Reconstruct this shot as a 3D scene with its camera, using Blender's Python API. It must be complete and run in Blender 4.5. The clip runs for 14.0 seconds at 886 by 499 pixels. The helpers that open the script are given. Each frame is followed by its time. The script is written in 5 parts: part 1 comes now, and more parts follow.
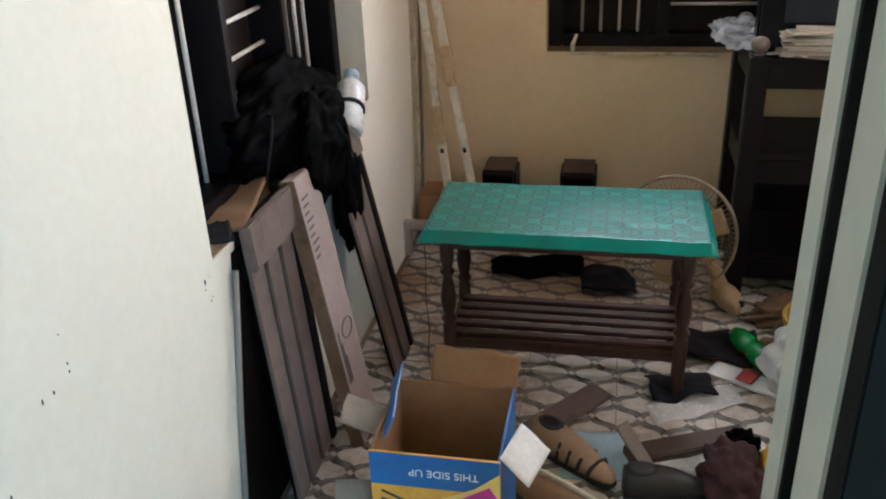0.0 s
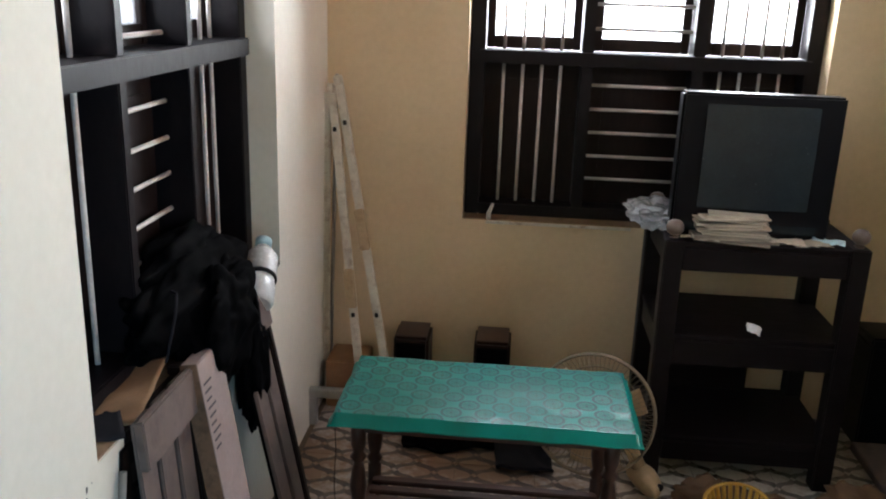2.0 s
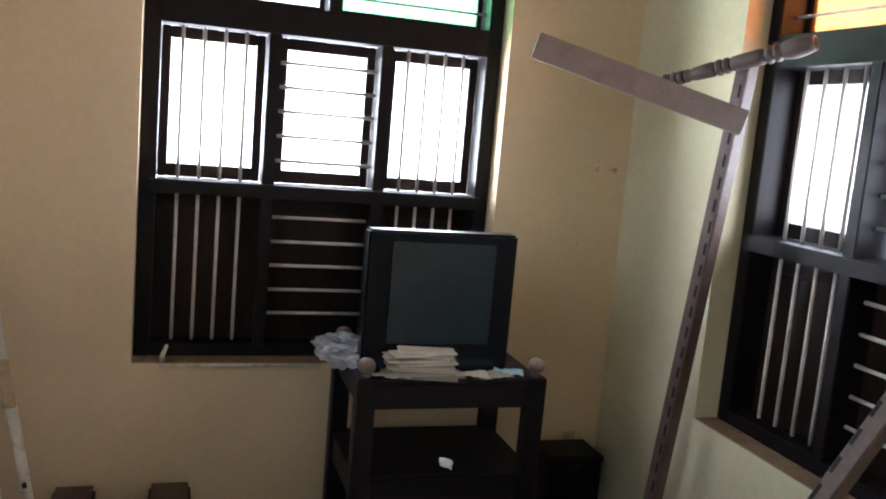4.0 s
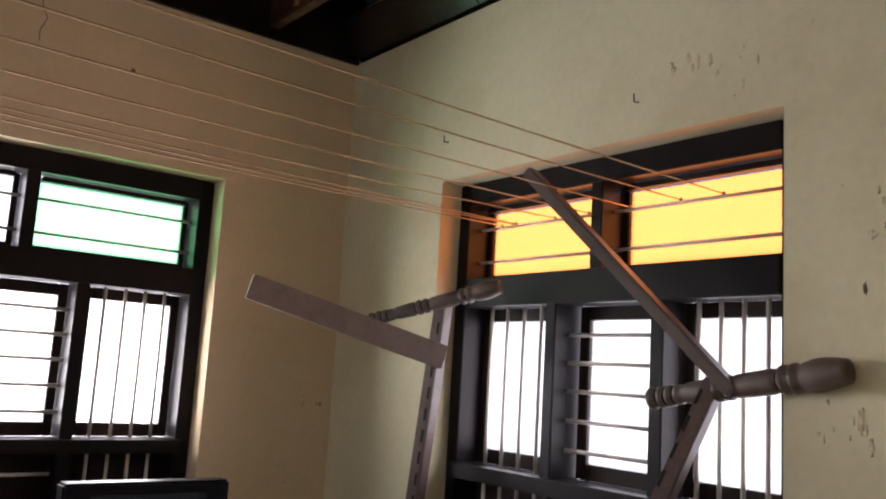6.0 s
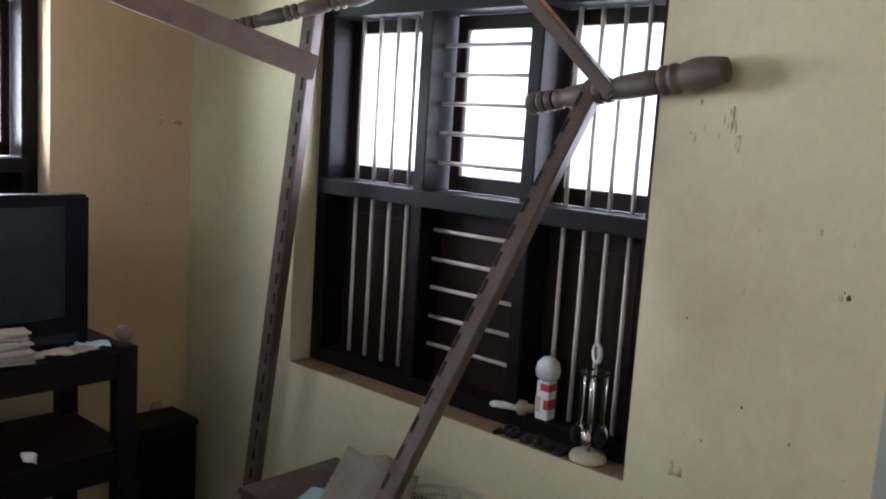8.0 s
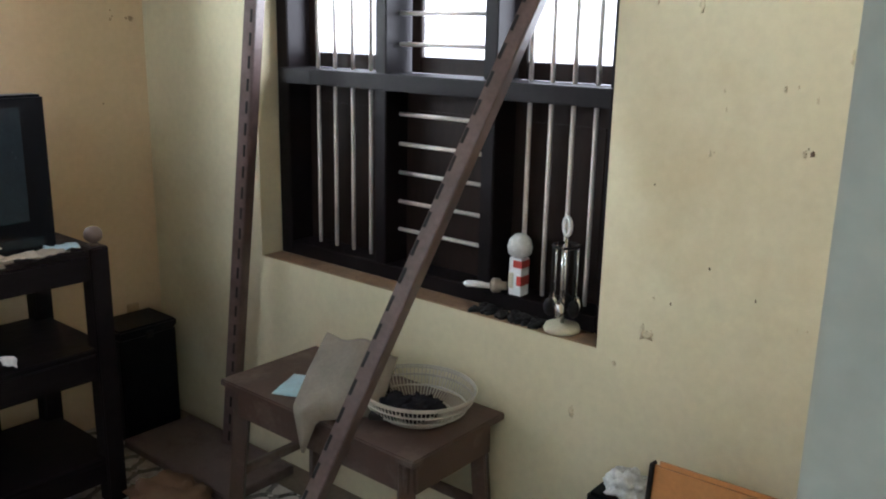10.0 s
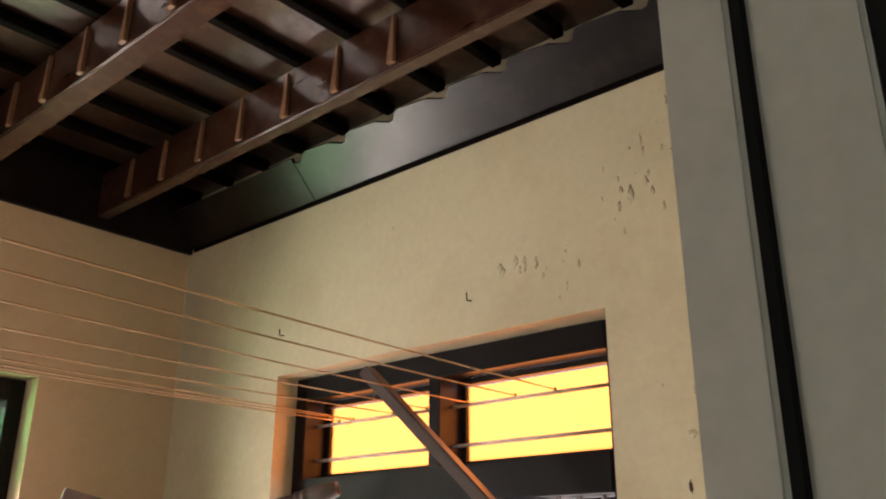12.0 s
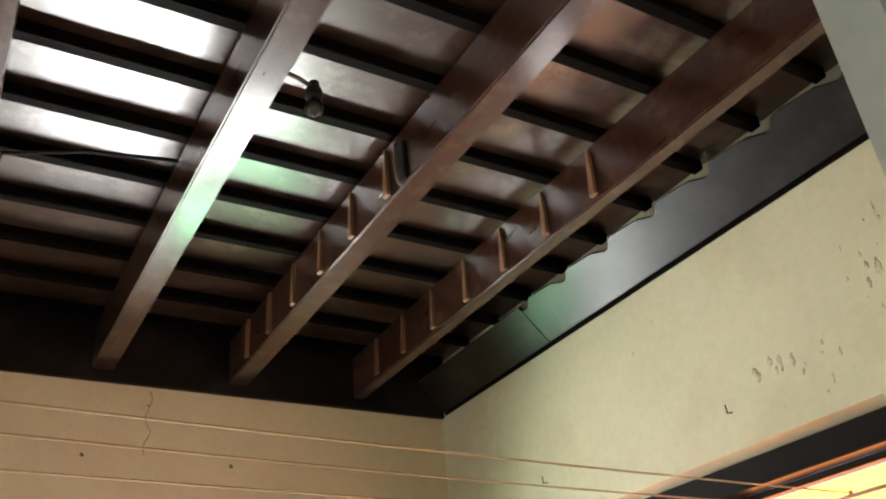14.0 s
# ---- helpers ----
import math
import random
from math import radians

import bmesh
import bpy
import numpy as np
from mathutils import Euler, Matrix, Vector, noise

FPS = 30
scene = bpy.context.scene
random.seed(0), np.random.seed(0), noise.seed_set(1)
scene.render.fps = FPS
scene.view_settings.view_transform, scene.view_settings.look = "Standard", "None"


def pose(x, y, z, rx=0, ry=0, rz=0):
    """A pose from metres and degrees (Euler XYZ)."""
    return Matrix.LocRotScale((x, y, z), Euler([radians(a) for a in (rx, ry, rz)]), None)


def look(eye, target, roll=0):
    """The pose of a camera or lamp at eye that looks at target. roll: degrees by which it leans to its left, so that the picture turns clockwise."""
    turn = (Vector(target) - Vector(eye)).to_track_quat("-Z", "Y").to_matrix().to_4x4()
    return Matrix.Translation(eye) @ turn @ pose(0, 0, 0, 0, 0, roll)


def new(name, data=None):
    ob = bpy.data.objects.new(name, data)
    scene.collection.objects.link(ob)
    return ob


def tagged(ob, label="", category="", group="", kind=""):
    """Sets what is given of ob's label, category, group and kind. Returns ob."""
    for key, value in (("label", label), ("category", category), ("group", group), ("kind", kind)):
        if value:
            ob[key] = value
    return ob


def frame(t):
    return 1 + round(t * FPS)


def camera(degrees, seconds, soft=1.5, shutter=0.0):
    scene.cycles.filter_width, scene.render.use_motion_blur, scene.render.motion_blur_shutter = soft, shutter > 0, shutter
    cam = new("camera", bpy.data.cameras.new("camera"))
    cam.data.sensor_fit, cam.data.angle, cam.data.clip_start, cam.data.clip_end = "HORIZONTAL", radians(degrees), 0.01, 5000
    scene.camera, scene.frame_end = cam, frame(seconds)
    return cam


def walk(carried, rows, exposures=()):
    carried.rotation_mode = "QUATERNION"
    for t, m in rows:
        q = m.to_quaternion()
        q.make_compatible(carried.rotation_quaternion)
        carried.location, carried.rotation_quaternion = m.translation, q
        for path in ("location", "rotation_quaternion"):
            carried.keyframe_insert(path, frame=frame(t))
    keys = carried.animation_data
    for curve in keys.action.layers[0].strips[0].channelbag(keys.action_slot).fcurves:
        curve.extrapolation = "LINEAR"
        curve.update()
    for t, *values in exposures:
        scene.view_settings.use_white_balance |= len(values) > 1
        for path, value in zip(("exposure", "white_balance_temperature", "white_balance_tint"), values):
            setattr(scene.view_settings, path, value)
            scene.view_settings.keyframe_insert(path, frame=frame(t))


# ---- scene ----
cam = camera(54.55, 14.0, 2.0)
PATH = [
    (0, (-0.0736, 0.1824, 1.5415), (-0.4512, 1.9445, 0.6741), -2.39),
    (0.5, (-0.1321, 0.2000, 1.5807), (-0.5036, 2.0374, 0.8833), -0.99),
    (1, (-0.1661, 0.2148, 1.5973), (-0.4901, 2.0804, 0.9536), 0.09),
    (1.5, (-0.1687, 0.2580, 1.6101), (-0.3575, 2.1532, 0.9996), 1.49),
    (2, (-0.1482, 0.3281, 1.6092), (-0.3100, 2.2369, 1.0346), 1.89),
    (2.5, (-0.1826, 0.4236, 1.6245), (-0.0987, 2.3523, 1.1021), 3.57),
    (3, (-0.2008, 0.4782, 1.6174), (0.0321, 2.4071, 1.1429), 4.64),
    (3.5, (-0.2160, 0.4920, 1.6493), (0.1923, 2.4064, 1.2394), 4.92),
    (4, (-0.2241, 0.4978, 1.6714), (0.3724, 2.3856, 1.3879), 4.96),
    (4.2, (-0.2291, 0.4973, 1.6779), (0.4404, 2.3722, 1.4869), 4.90),
    (6.3, (-0.367, 0.527, 1.699), (0.918, 2.031, 1.99), 2.5),
    (6.5, (-0.351, 0.537, 1.687), (0.99, 2.003, 1.914), 2.4),
    (7, (-0.355, 0.584, 1.649), (1.096, 1.958, 1.735), 3.3),
    (7.5, (-0.359, 0.603, 1.602), (1.116, 1.95, 1.515), 3.8),
    (8, (-0.351, 0.608, 1.588), (1.13, 1.924, 1.317), 3.7),
    (8.2, (-0.324, 0.589, 1.575), (1.144, 1.912, 1.262), 4.0),
    (10.3, (-0.367, 0.603, 1.539), (1.133, 1.827, 1.037), 1.0),
    (10.5, (-0.376, 0.605, 1.561), (1.152, 1.84, 1.19), 1.2),
    (11, (-0.367, 0.578, 1.645), (1.169, 1.859, 1.652), 1.0),
    (11.5, (-0.367, 0.549, 1.717), (1.124, 1.816, 2.129), 0.6),
    (12, (-0.366, 0.509, 1.778), (1.041, 1.755, 2.463), 0.2),
    (12.5, (-0.345, 0.525, 1.76), (0.92, 1.801, 2.637), 0.4),
    (13, (-0.346, 0.501, 1.761), (0.807, 1.84, 2.698), -2.1),
    (13.5, (-0.382, 0.505, 1.776), (0.663, 1.902, 2.754), -5.1),
    (14, (-0.403, 0.483, 1.764), (0.53, 1.945, 2.76), -5.4),
]
# seconds, stops, kelvin, tint
EXPOSURES = [(0, 0.46, 5950, 11), (1.5, 0.06, 5850, 11), (3, 0.25, 5800, 12), (4, 0.05, 5600, 12), (6.5, -0.98, 6350, 23),
             (7, -0.87, 6050, 23), (7.5, -0.64, 5750, 20), (8.2, -0.32, 5600, 14), (10.5, 0.18, 5700, 11), (11, -0.27, 6000, 18),
             (11.5, -0.70, 6500, 28), (12, -0.55, 7150, 25), (12.5, -0.36, 6700, 25), (13.5, 0.0, 6450, 14), (14, 0.06, 6300, 11)]
walk(cam, [(t, look(eye, target, roll)) for t, eye, target, roll in PATH], EXPOSURES)

# ---- daylight ----
world = bpy.data.worlds.new("sky")
scene.world = world
world.use_nodes = True
_wn = world.node_tree.nodes
_sky = _wn.new("ShaderNodeTexSky")
_sky.sky_type, _sky.sun_disc = "NISHITA", False
_sky.sun_elevation, _sky.sun_rotation = radians(50), radians(140)
world.node_tree.links.new(_sky.outputs[0], _wn["Background"].inputs[0])
_wn["Background"].inputs[1].default_value = 0.12


def sky_lamp(name, place, aim, wide, high, watts, colour):
    """An area lamp in front of an opening, standing in for the sky seen through it."""
    data = bpy.data.lights.new(name, "AREA")
    data.shape, data.size, data.size_y, data.energy, data.color = "RECTANGLE", wide, high, watts, colour
    ob = new(name, data)
    ob.matrix_world = look(place, aim)
    return ob


SKY, HALL = 15.0, 12.0  # brightness of the daylight outside the windows and in the hall
sky_lamp("sky_light_east", (2.45, 2.5, 1.85), (0, 2.5, 1.85), 3.6, 3.6, SKY * 40.7, (1.0, 0.97, 1.0))
sky_lamp("sky_light_north", (0.29, 4.55, 2.57), (0.29, 0, 2.57), 3.2, 1.44, SKY * 20, (1.0, 0.97, 1.0))
sky_lamp("sunlit_yard_north", (0.29, 4.55, 1.12), (0.29, 0, 1.12), 3.2, 1.44, SKY * 68, (1.0, 0.98, 0.95))
sky_lamp("sky_light_west", (-1.85, 2.29, 1.65), (0, 2.29, 1.65), 2.6, 2.8, SKY * 13, (1.0, 0.97, 1.0))
sky_lamp("sky_light_hall", (1.5, -2.15, 1.5), (-0.6, 1.0, 1.3), 1.2, 1.5, HALL * 5.7, (0.47, 0.79, 1.0))


# ---- materials ----
def material(name):
    m = bpy.data.materials.new(name)
    m.use_nodes = True
    return m, m.node_tree.nodes, m.node_tree.links, m.node_tree.nodes["Principled BSDF"]


def surface(name, dark, light, rough=0.6, scale=8.0, grain=60.0, bump=0.15, metal=0.0, stretch=(1, 1, 1), spread=0.0, coat=0.0, stain=None, stain_amount=0.4, stain_scale=2.0, spec=0.5, coat_rough=0.15, coat_ior=1.5):
    """A two-scale mottled surface: broad colour change, fine grain, relief, and optional stains of another colour."""
    m, n, l, p = material(name)
    co = n.new("ShaderNodeTexCoord")
    mp = n.new("ShaderNodeMapping")
    mp.inputs["Scale"].default_value = stretch
    l.new(co.outputs["Object"], mp.inputs[0])
    broad, fine = n.new("ShaderNodeTexNoise"), n.new("ShaderNodeTexNoise")
    broad.inputs["Scale"].default_value, fine.inputs["Scale"].default_value = scale, grain
    broad.inputs["Detail"].default_value, fine.inputs["Detail"].default_value = 5, 6
    l.new(mp.outputs[0], broad.inputs["Vector"]), l.new(mp.outputs[0], fine.inputs["Vector"])
    blend = n.new("ShaderNodeMix")
    blend.data_type = "FLOAT"
    blend.inputs[0].default_value = 0.4
    l.new(broad.outputs[0], blend.inputs[2]), l.new(fine.outputs[0], blend.inputs[3])
    ramp = n.new("ShaderNodeValToRGB")
    ramp.color_ramp.elements[0].position, ramp.color_ramp.elements[1].position = 0.32, 0.68
    ramp.color_ramp.elements[0].color, ramp.color_ramp.elements[1].color = (*dark, 1), (*light, 1)
    l.new(blend.outputs[0], ramp.inputs[0])
    colour = ramp.outputs[0]
    if spread:
        info = n.new("ShaderNodeObjectInfo")
        hsv = n.new("ShaderNodeHueSaturation")
        rng = n.new("ShaderNodeMapRange")
        rng.inputs[3].default_value, rng.inputs[4].default_value = 1 - spread, 1 + spread
        l.new(info.outputs["Random"], rng.inputs[0]), l.new(rng.outputs[0], hsv.inputs["Value"]), l.new(colour, hsv.inputs["Color"])
        colour = hsv.outputs[0]
    if stain:
        st = n.new("ShaderNodeTexNoise")
        st.inputs["Scale"].default_value, st.inputs["Detail"].default_value, st.inputs["Roughness"].default_value = stain_scale, 8, 0.65
        l.new(co.outputs["Object"], st.inputs["Vector"])
        sr = n.new("ShaderNodeValToRGB")
        sr.color_ramp.elements[0].position, sr.color_ramp.elements[1].position = 0.5, 0.72
        sr.color_ramp.elements[0].color, sr.color_ramp.elements[1].color = (0, 0, 0, 1), (stain_amount,) * 3 + (1,)
        l.new(st.outputs[0], sr.inputs[0])
        mx = n.new("ShaderNodeMix")
        mx.data_type = "RGBA"
        l.new(sr.outputs[0], mx.inputs[0]), l.new(colour, mx.inputs[6])
        mx.inputs[7].default_value = (*stain, 1)
        colour = mx.outputs[2]
    l.new(colour, p.inputs["Base Color"])
    rr = n.new("ShaderNodeMapRange")
    rr.inputs[3].default_value, rr.inputs[4].default_value = max(0.02, rough - 0.12), min(1, rough + 0.12)
    l.new(fine.outputs[0], rr.inputs[0]), l.new(rr.outputs[0], p.inputs["Roughness"])
    bp = n.new("ShaderNodeBump")
    bp.inputs["Strength"].default_value, bp.inputs["Distance"].default_value = bump, 0.004
    l.new(blend.outputs[0], bp.inputs["Height"]), l.new(bp.outputs[0], p.inputs["Normal"])
    p.inputs["Metallic"].default_value = metal
    p.inputs["Coat Weight"].default_value = coat
    p.inputs["Specular IOR Level"].default_value = spec
    p.inputs["Coat Roughness"].default_value = coat_rough
    p.inputs["Coat IOR"].default_value = coat_ior
    return m


def glass(name, tint, haze=0.25):
    """A thin pane: tinted light passes, some of it spread, with a glossy face."""
    m, n, l, p = material(name)
    n.remove(p)
    tr, tl, gl = n.new("ShaderNodeBsdfTransparent"), n.new("ShaderNodeBsdfTranslucent"), n.new("ShaderNodeBsdfGlossy")
    tr.inputs[0].default_value = (*tint, 1)
    tl.inputs[0].default_value = (*tint, 1)
    gl.inputs["Roughness"].default_value = 0.08
    a, b, lw, f = n.new("ShaderNodeMixShader"), n.new("ShaderNodeMixShader"), n.new("ShaderNodeLayerWeight"), n.new("ShaderNodeMath")
    f.operation = "POWER"
    f.inputs[1].default_value = 4.0
    l.new(lw.outputs["Facing"], f.inputs[0])
    a.inputs[0].default_value = haze
    l.new(tr.outputs[0], a.inputs[1]), l.new(tl.outputs[0], a.inputs[2])
    l.new(f.outputs[0], b.inputs[0]), l.new(a.outputs[0], b.inputs[1]), l.new(gl.outputs[0], b.inputs[2])
    l.new(b.outputs[0], n["Material Output"].inputs[0])
    return m


M_CREAM = surface("cream_limewash", (0.60, 0.468, 0.30), (0.69, 0.55, 0.36), 0.85, 1.6, 45, 0.25, stain=(0.42, 0.28, 0.16), stain_amount=0.25, stain_scale=1.3, spec=0.2)
M_EASTCREAM = surface("yellow_limewash", (0.572, 0.522, 0.358), (0.670, 0.614, 0.426), 0.85, 1.6, 45, 0.25, stain=(0.40, 0.31, 0.17), stain_amount=0.45, stain_scale=1.5, spec=0.2)
M_WHITE = surface("pale_limewash", (0.69, 0.655, 0.56), (0.77, 0.735, 0.64), 0.85, 1.6, 45, 0.25, stain=(0.55, 0.46, 0.33), stain_amount=0.25, stain_scale=1.1, spec=0.2)
M_DARKWOOD = surface("dark_window_paint", (0.004, 0.003, 0.0035), (0.011, 0.008, 0.009), 0.45, 5, 80, 0.12, stretch=(1, 1, 0.4), spec=0.14)
M_SHUTTER = surface("shutter_wood", (0.008, 0.005, 0.0045), (0.022, 0.013, 0.010), 0.5, 5, 70, 0.15, stretch=(1, 1, 0.2), spec=0.12)
M_ROD = surface("painted_rod", (0.45, 0.40, 0.36), (0.70, 0.65, 0.60), 0.5, 20, 120, 0.2)
M_BEAM = surface("varnished_beam", (0.022, 0.007, 0.004), (0.056, 0.018, 0.009), 0.32, 6, 60, 0.05, stretch=(1, 0.12, 1), coat=0.7, spec=0.3, coat_rough=0.16, coat_ior=1.6, stain=(0.22, 0.14, 0.09), stain_amount=0.25, stain_scale=14)
M_PLANK = surface("varnished_ceiling_plank", (0.026, 0.010, 0.005), (0.066, 0.026, 0.014), 0.36, 5, 50, 0.09, stretch=(0.12, 1, 1), coat=0.8, spec=0.35, coat_rough=0.27, coat_ior=2.1, stain=(0.26, 0.20, 0.14), stain_amount=0.35, stain_scale=5)
M_FASCIA = surface("dark_wall_plate", (0.006, 0.004, 0.004), (0.014, 0.009, 0.008), 0.35, 8, 40, 0.10, stretch=(1, 0.3, 1), coat=0.38, coat_rough=0.24, coat_ior=1.5, spec=0.2, stain=(0.03, 0.025, 0.025), stain_amount=0.6, stain_scale=9)
# black of the battens and bead; also colours the shade behind the slatted panels
M_BATTEN_SHADE = surface("black_batten_and_gap_shade", (0.003, 0.002, 0.002), (0.007, 0.005, 0.004), 0.6, 8, 70, 0.1, spec=0.04)
M_AMBER = glass("amber_glass", (0.97, 0.55, 0.26))
M_GREEN = glass("green_glass", (0.40, 0.70, 0.47))
M_CLEAR = glass("clear_glass", (0.96, 0.97, 0.95), 0.12)
M_JAMB = surface("grey_door_paint", (0.34, 0.34, 0.30), (0.45, 0.45, 0.40), 0.5, 4, 60, 0.15, stain=(0.3, 0.29, 0.25), stain_amount=0.4, stain_scale=4)
# near-black for shade on the door frame; also covers the roof slab
M_SHADE_SLAB = surface("shade_and_slab_dark", (0.006, 0.006, 0.0055), (0.014, 0.014, 0.013), 0.8, spec=0.05)
M_SHELF = surface("dark_stained_shelf", (0.004, 0.003, 0.0035), (0.011, 0.008, 0.009), 0.42, 5, 60, 0.12, stretch=(0.3, 1, 1), spec=0.15)
M_LEGWOOD = surface("dark_turned_wood", (0.018, 0.008, 0.006), (0.055, 0.023, 0.016), 0.38, 6, 60, 0.15, stretch=(1, 1, 0.3), coat=0.15, spec=0.35)


# ---- mesh helpers ----
def box(bm, x0, x1, y0, y1, z0, z1, bevel=0.0, m=None):
    """A box between two corners, with its edges softened, turned by m."""
    r = bmesh.ops.create_cube(bm, size=1)
    vs = r["verts"]
    bmesh.ops.transform(bm, matrix=Matrix.Translation(((x0 + x1) / 2, (y0 + y1) / 2, (z0 + z1) / 2)) @ Matrix.Diagonal((abs(x1 - x0), abs(y1 - y0), abs(z1 - z0), 1)), verts=vs)
    if bevel:
        es = list({e for v in vs for e in v.link_edges})
        got = bmesh.ops.bevel(bm, geom=es, offset=bevel, segments=2, affect="EDGES")
        vs = list({v for f in got["faces"] for v in f.verts} | {v for v in vs if v.is_valid})
    if m is not None:
        bmesh.ops.transform(bm, matrix=m, verts=vs)
    return bm


def lathe(bm, profile, m=Matrix(), seg=18):
    """A solid turned round z from (radius, height) pairs, moved by m."""
    rings = []
    for r, z in profile:
        rings.append([bm.verts.new(m @ Vector((r * math.cos(2 * math.pi * k / seg), r * math.sin(2 * math.pi * k / seg), z))) for k in range(seg)])
    for a, b in zip(rings, rings[1:]):
        for k in range(seg):
            f = bm.faces.new((a[k], a[(k + 1) % seg], b[(k + 1) % seg], b[k]))
            f.smooth = True
    bm.faces.new(rings[0][::-1])
    bm.faces.new(rings[-1])
    return bm


def tube(bm, points, radius, seg=8):
    """A round bar or cord along points."""
    pts = [Vector(p) for p in points]
    rings = []
    for i, p in enumerate(pts):
        d = (pts[min(i + 1, len(pts) - 1)] - pts[max(i - 1, 0)]).normalized()
        a = d.orthogonal().normalized() if not rings else (side - d * side.dot(d)).normalized()
        side = a
        b = d.cross(a)
        r = radius[i] if isinstance(radius, (list, tuple)) else radius
        rings.append([bm.verts.new(p + r * (math.cos(2 * math.pi * k / seg) * a + math.sin(2 * math.pi * k / seg) * b)) for k in range(seg)])
    for a, b in zip(rings, rings[1:]):
        for k in range(seg):
            f = bm.faces.new((a[k], a[(k + 1) % seg], b[(k + 1) % seg], b[k]))
            f.smooth = True
    bm.faces.new(rings[0][::-1])
    bm.faces.new(rings[-1])
    return bm


def along(a, b, up=(0, 0, 1)):
    """A pose at a whose z axis points to b, and x axis lies across 'up'."""
    a, b = Vector(a), Vector(b)
    z = (b - a).normalized()
    x = Vector(up).cross(z)
    x = x.normalized() if x.length > 1e-4 else z.orthogonal().normalized()
    y = z.cross(x)
    return Matrix.Translation(a) @ Matrix((x, y, z)).transposed().to_4x4()


def thing(name, place, label, category, group="", kind=""):
    ob = new(name)
    ob.location = place
    ob.empty_display_size = 0.05
    return tagged(ob, label, category, group, kind)


def part(name, bm, mat, parent, label=""):
    """Links a mesh given in world places as one part under its parent."""
    bmesh.ops.recalc_face_normals(bm, faces=bm.faces)
    me = bpy.data.meshes.new(name)
    bm.to_mesh(me)
    bm.free()
    me.materials.append(mat)
    ob = new(name, me)
    if parent is not None:
        at = parent.location.copy()
        up = parent.parent
        while up is not None:
            at += up.location
            up = up.parent
        me.transform(Matrix.Translation(-at))
        ob.parent = parent
    return tagged(ob, label)


def solid(name, bm, mat, label, category="", group="", kind=""):
    """A thing of one mesh, its origin at the middle of its base."""
    bmesh.ops.recalc_face_normals(bm, faces=bm.faces)
    lo = Vector([min(v.co[i] for v in bm.verts) for i in range(3)])
    hi = Vector([max(v.co[i] for v in bm.verts) for i in range(3)])
    at = Vector(((lo.x + hi.x) / 2, (lo.y + hi.y) / 2, lo.z))
    bmesh.ops.translate(bm, vec=-at, verts=bm.verts)
    me = bpy.data.meshes.new(name)
    bm.to_mesh(me)
    bm.free()
    me.materials.append(mat)
    ob = new(name, me)
    ob.location = at
    return tagged(ob, label, category, group, kind)


def B():
    return bmesh.new()


# ---- the room's shell ----
LEFT, RIGHT, BACK, FRONT = -0.888, 1.50, 3.60, 0.70
SILL, HEAD, RAIL, TOP = 0.755, 2.395, 1.405, 3.28
DOOR_R = 0.045
A0, A1, B0, B1, C0, C1 = 1.67, 2.895, -0.355, 0.952, 1.605, 2.940


def wall_with_hole(name, axis, near, far, lo, hi, h0, h1, mat, label):
    """A wall across one axis from near to far, running lo to hi, with an opening h0 to h1 from sill to head."""
    bm = B()
    for a, b, z0, z1 in ((lo, h0, -0.119, TOP), (h1, hi, -0.119, TOP), (h0, h1, -0.119, SILL), (h0, h1, HEAD, TOP)):
        if axis == "x":
            box(bm, near, far, a, b, z0, z1)
        else:
            box(bm, a, b, near, far, z0, z1)
    bmesh.ops.remove_doubles(bm, verts=bm.verts, dist=1e-5)
    return solid(name, bm, mat, label, "wall", kind="structure")


wall_with_hole("wall_west", "x", LEFT - 0.24, LEFT, -2.4, 3.84, A0, A1, M_WHITE, "pale limewashed wall with a window opening and stained plaster")
wall_with_hole("wall_north", "y", BACK, BACK + 0.24, LEFT, RIGHT, B0, B1, M_CREAM, "cream limewashed wall with a deep window opening")
wall_with_hole("wall_east", "x", RIGHT, RIGHT + 0.24, FRONT, 3.84, C0, C1, M_EASTCREAM, "cream limewashed wall with blistered plaster and a window")
front = B()
box(front, 0.175, RIGHT + 0.24, 0.58, 0.699, 0, TOP)
box(front, LEFT, 0.175, 0.58, 0.699, 2.30, TOP)
solid("wall_south", front, M_CREAM, "cream wall beside the open doorway", "wall", kind="structure")

# the hall behind the doorway, plain and closed, with one daylit opening
hall = B()
box(hall, LEFT, 2.0, -2.4, -2.2, 0, 0.7)
box(hall, LEFT, 0.8, -2.4, -2.2, 0.7, 2.3)
box(hall, LEFT, 2.0, -2.4, -2.2, 2.3, TOP)
solid("wall_hall_south", hall, M_WHITE, "pale plain wall of the hall behind the doorway", "wall", kind="structure")
hall = B()
box(hall, 2.0, 2.2, -2.4, 0.58, 0, TOP)
solid("wall_hall_east", hall, M_WHITE, "pale plain side wall of the hall", "wall", kind="structure")

jamb = thing("door_frame", (0.1, 0.64, 0), "grey painted door frame with a dark rebate groove", "door frame", kind="structure")
part("door_stop", box(B(), DOOR_R - 0.001, 0.175, 0.660, 0.702, 0, 2.25, 0.003), M_JAMB, jamb)
# dark strip fills the groove: the shade of the rebate as colour
part("rebate", box(B(), DOOR_R + 0.0005, 0.174, 0.6535, 0.6595, 0, 2.25), M_SHADE_SLAB, jamb, "strip coloured dark for the shade in the rebate")
part("jamb", box(B(), DOOR_R + 0.006, 0.175, 0.593, 0.653, 0, 2.25, 0.003), M_JAMB, jamb)
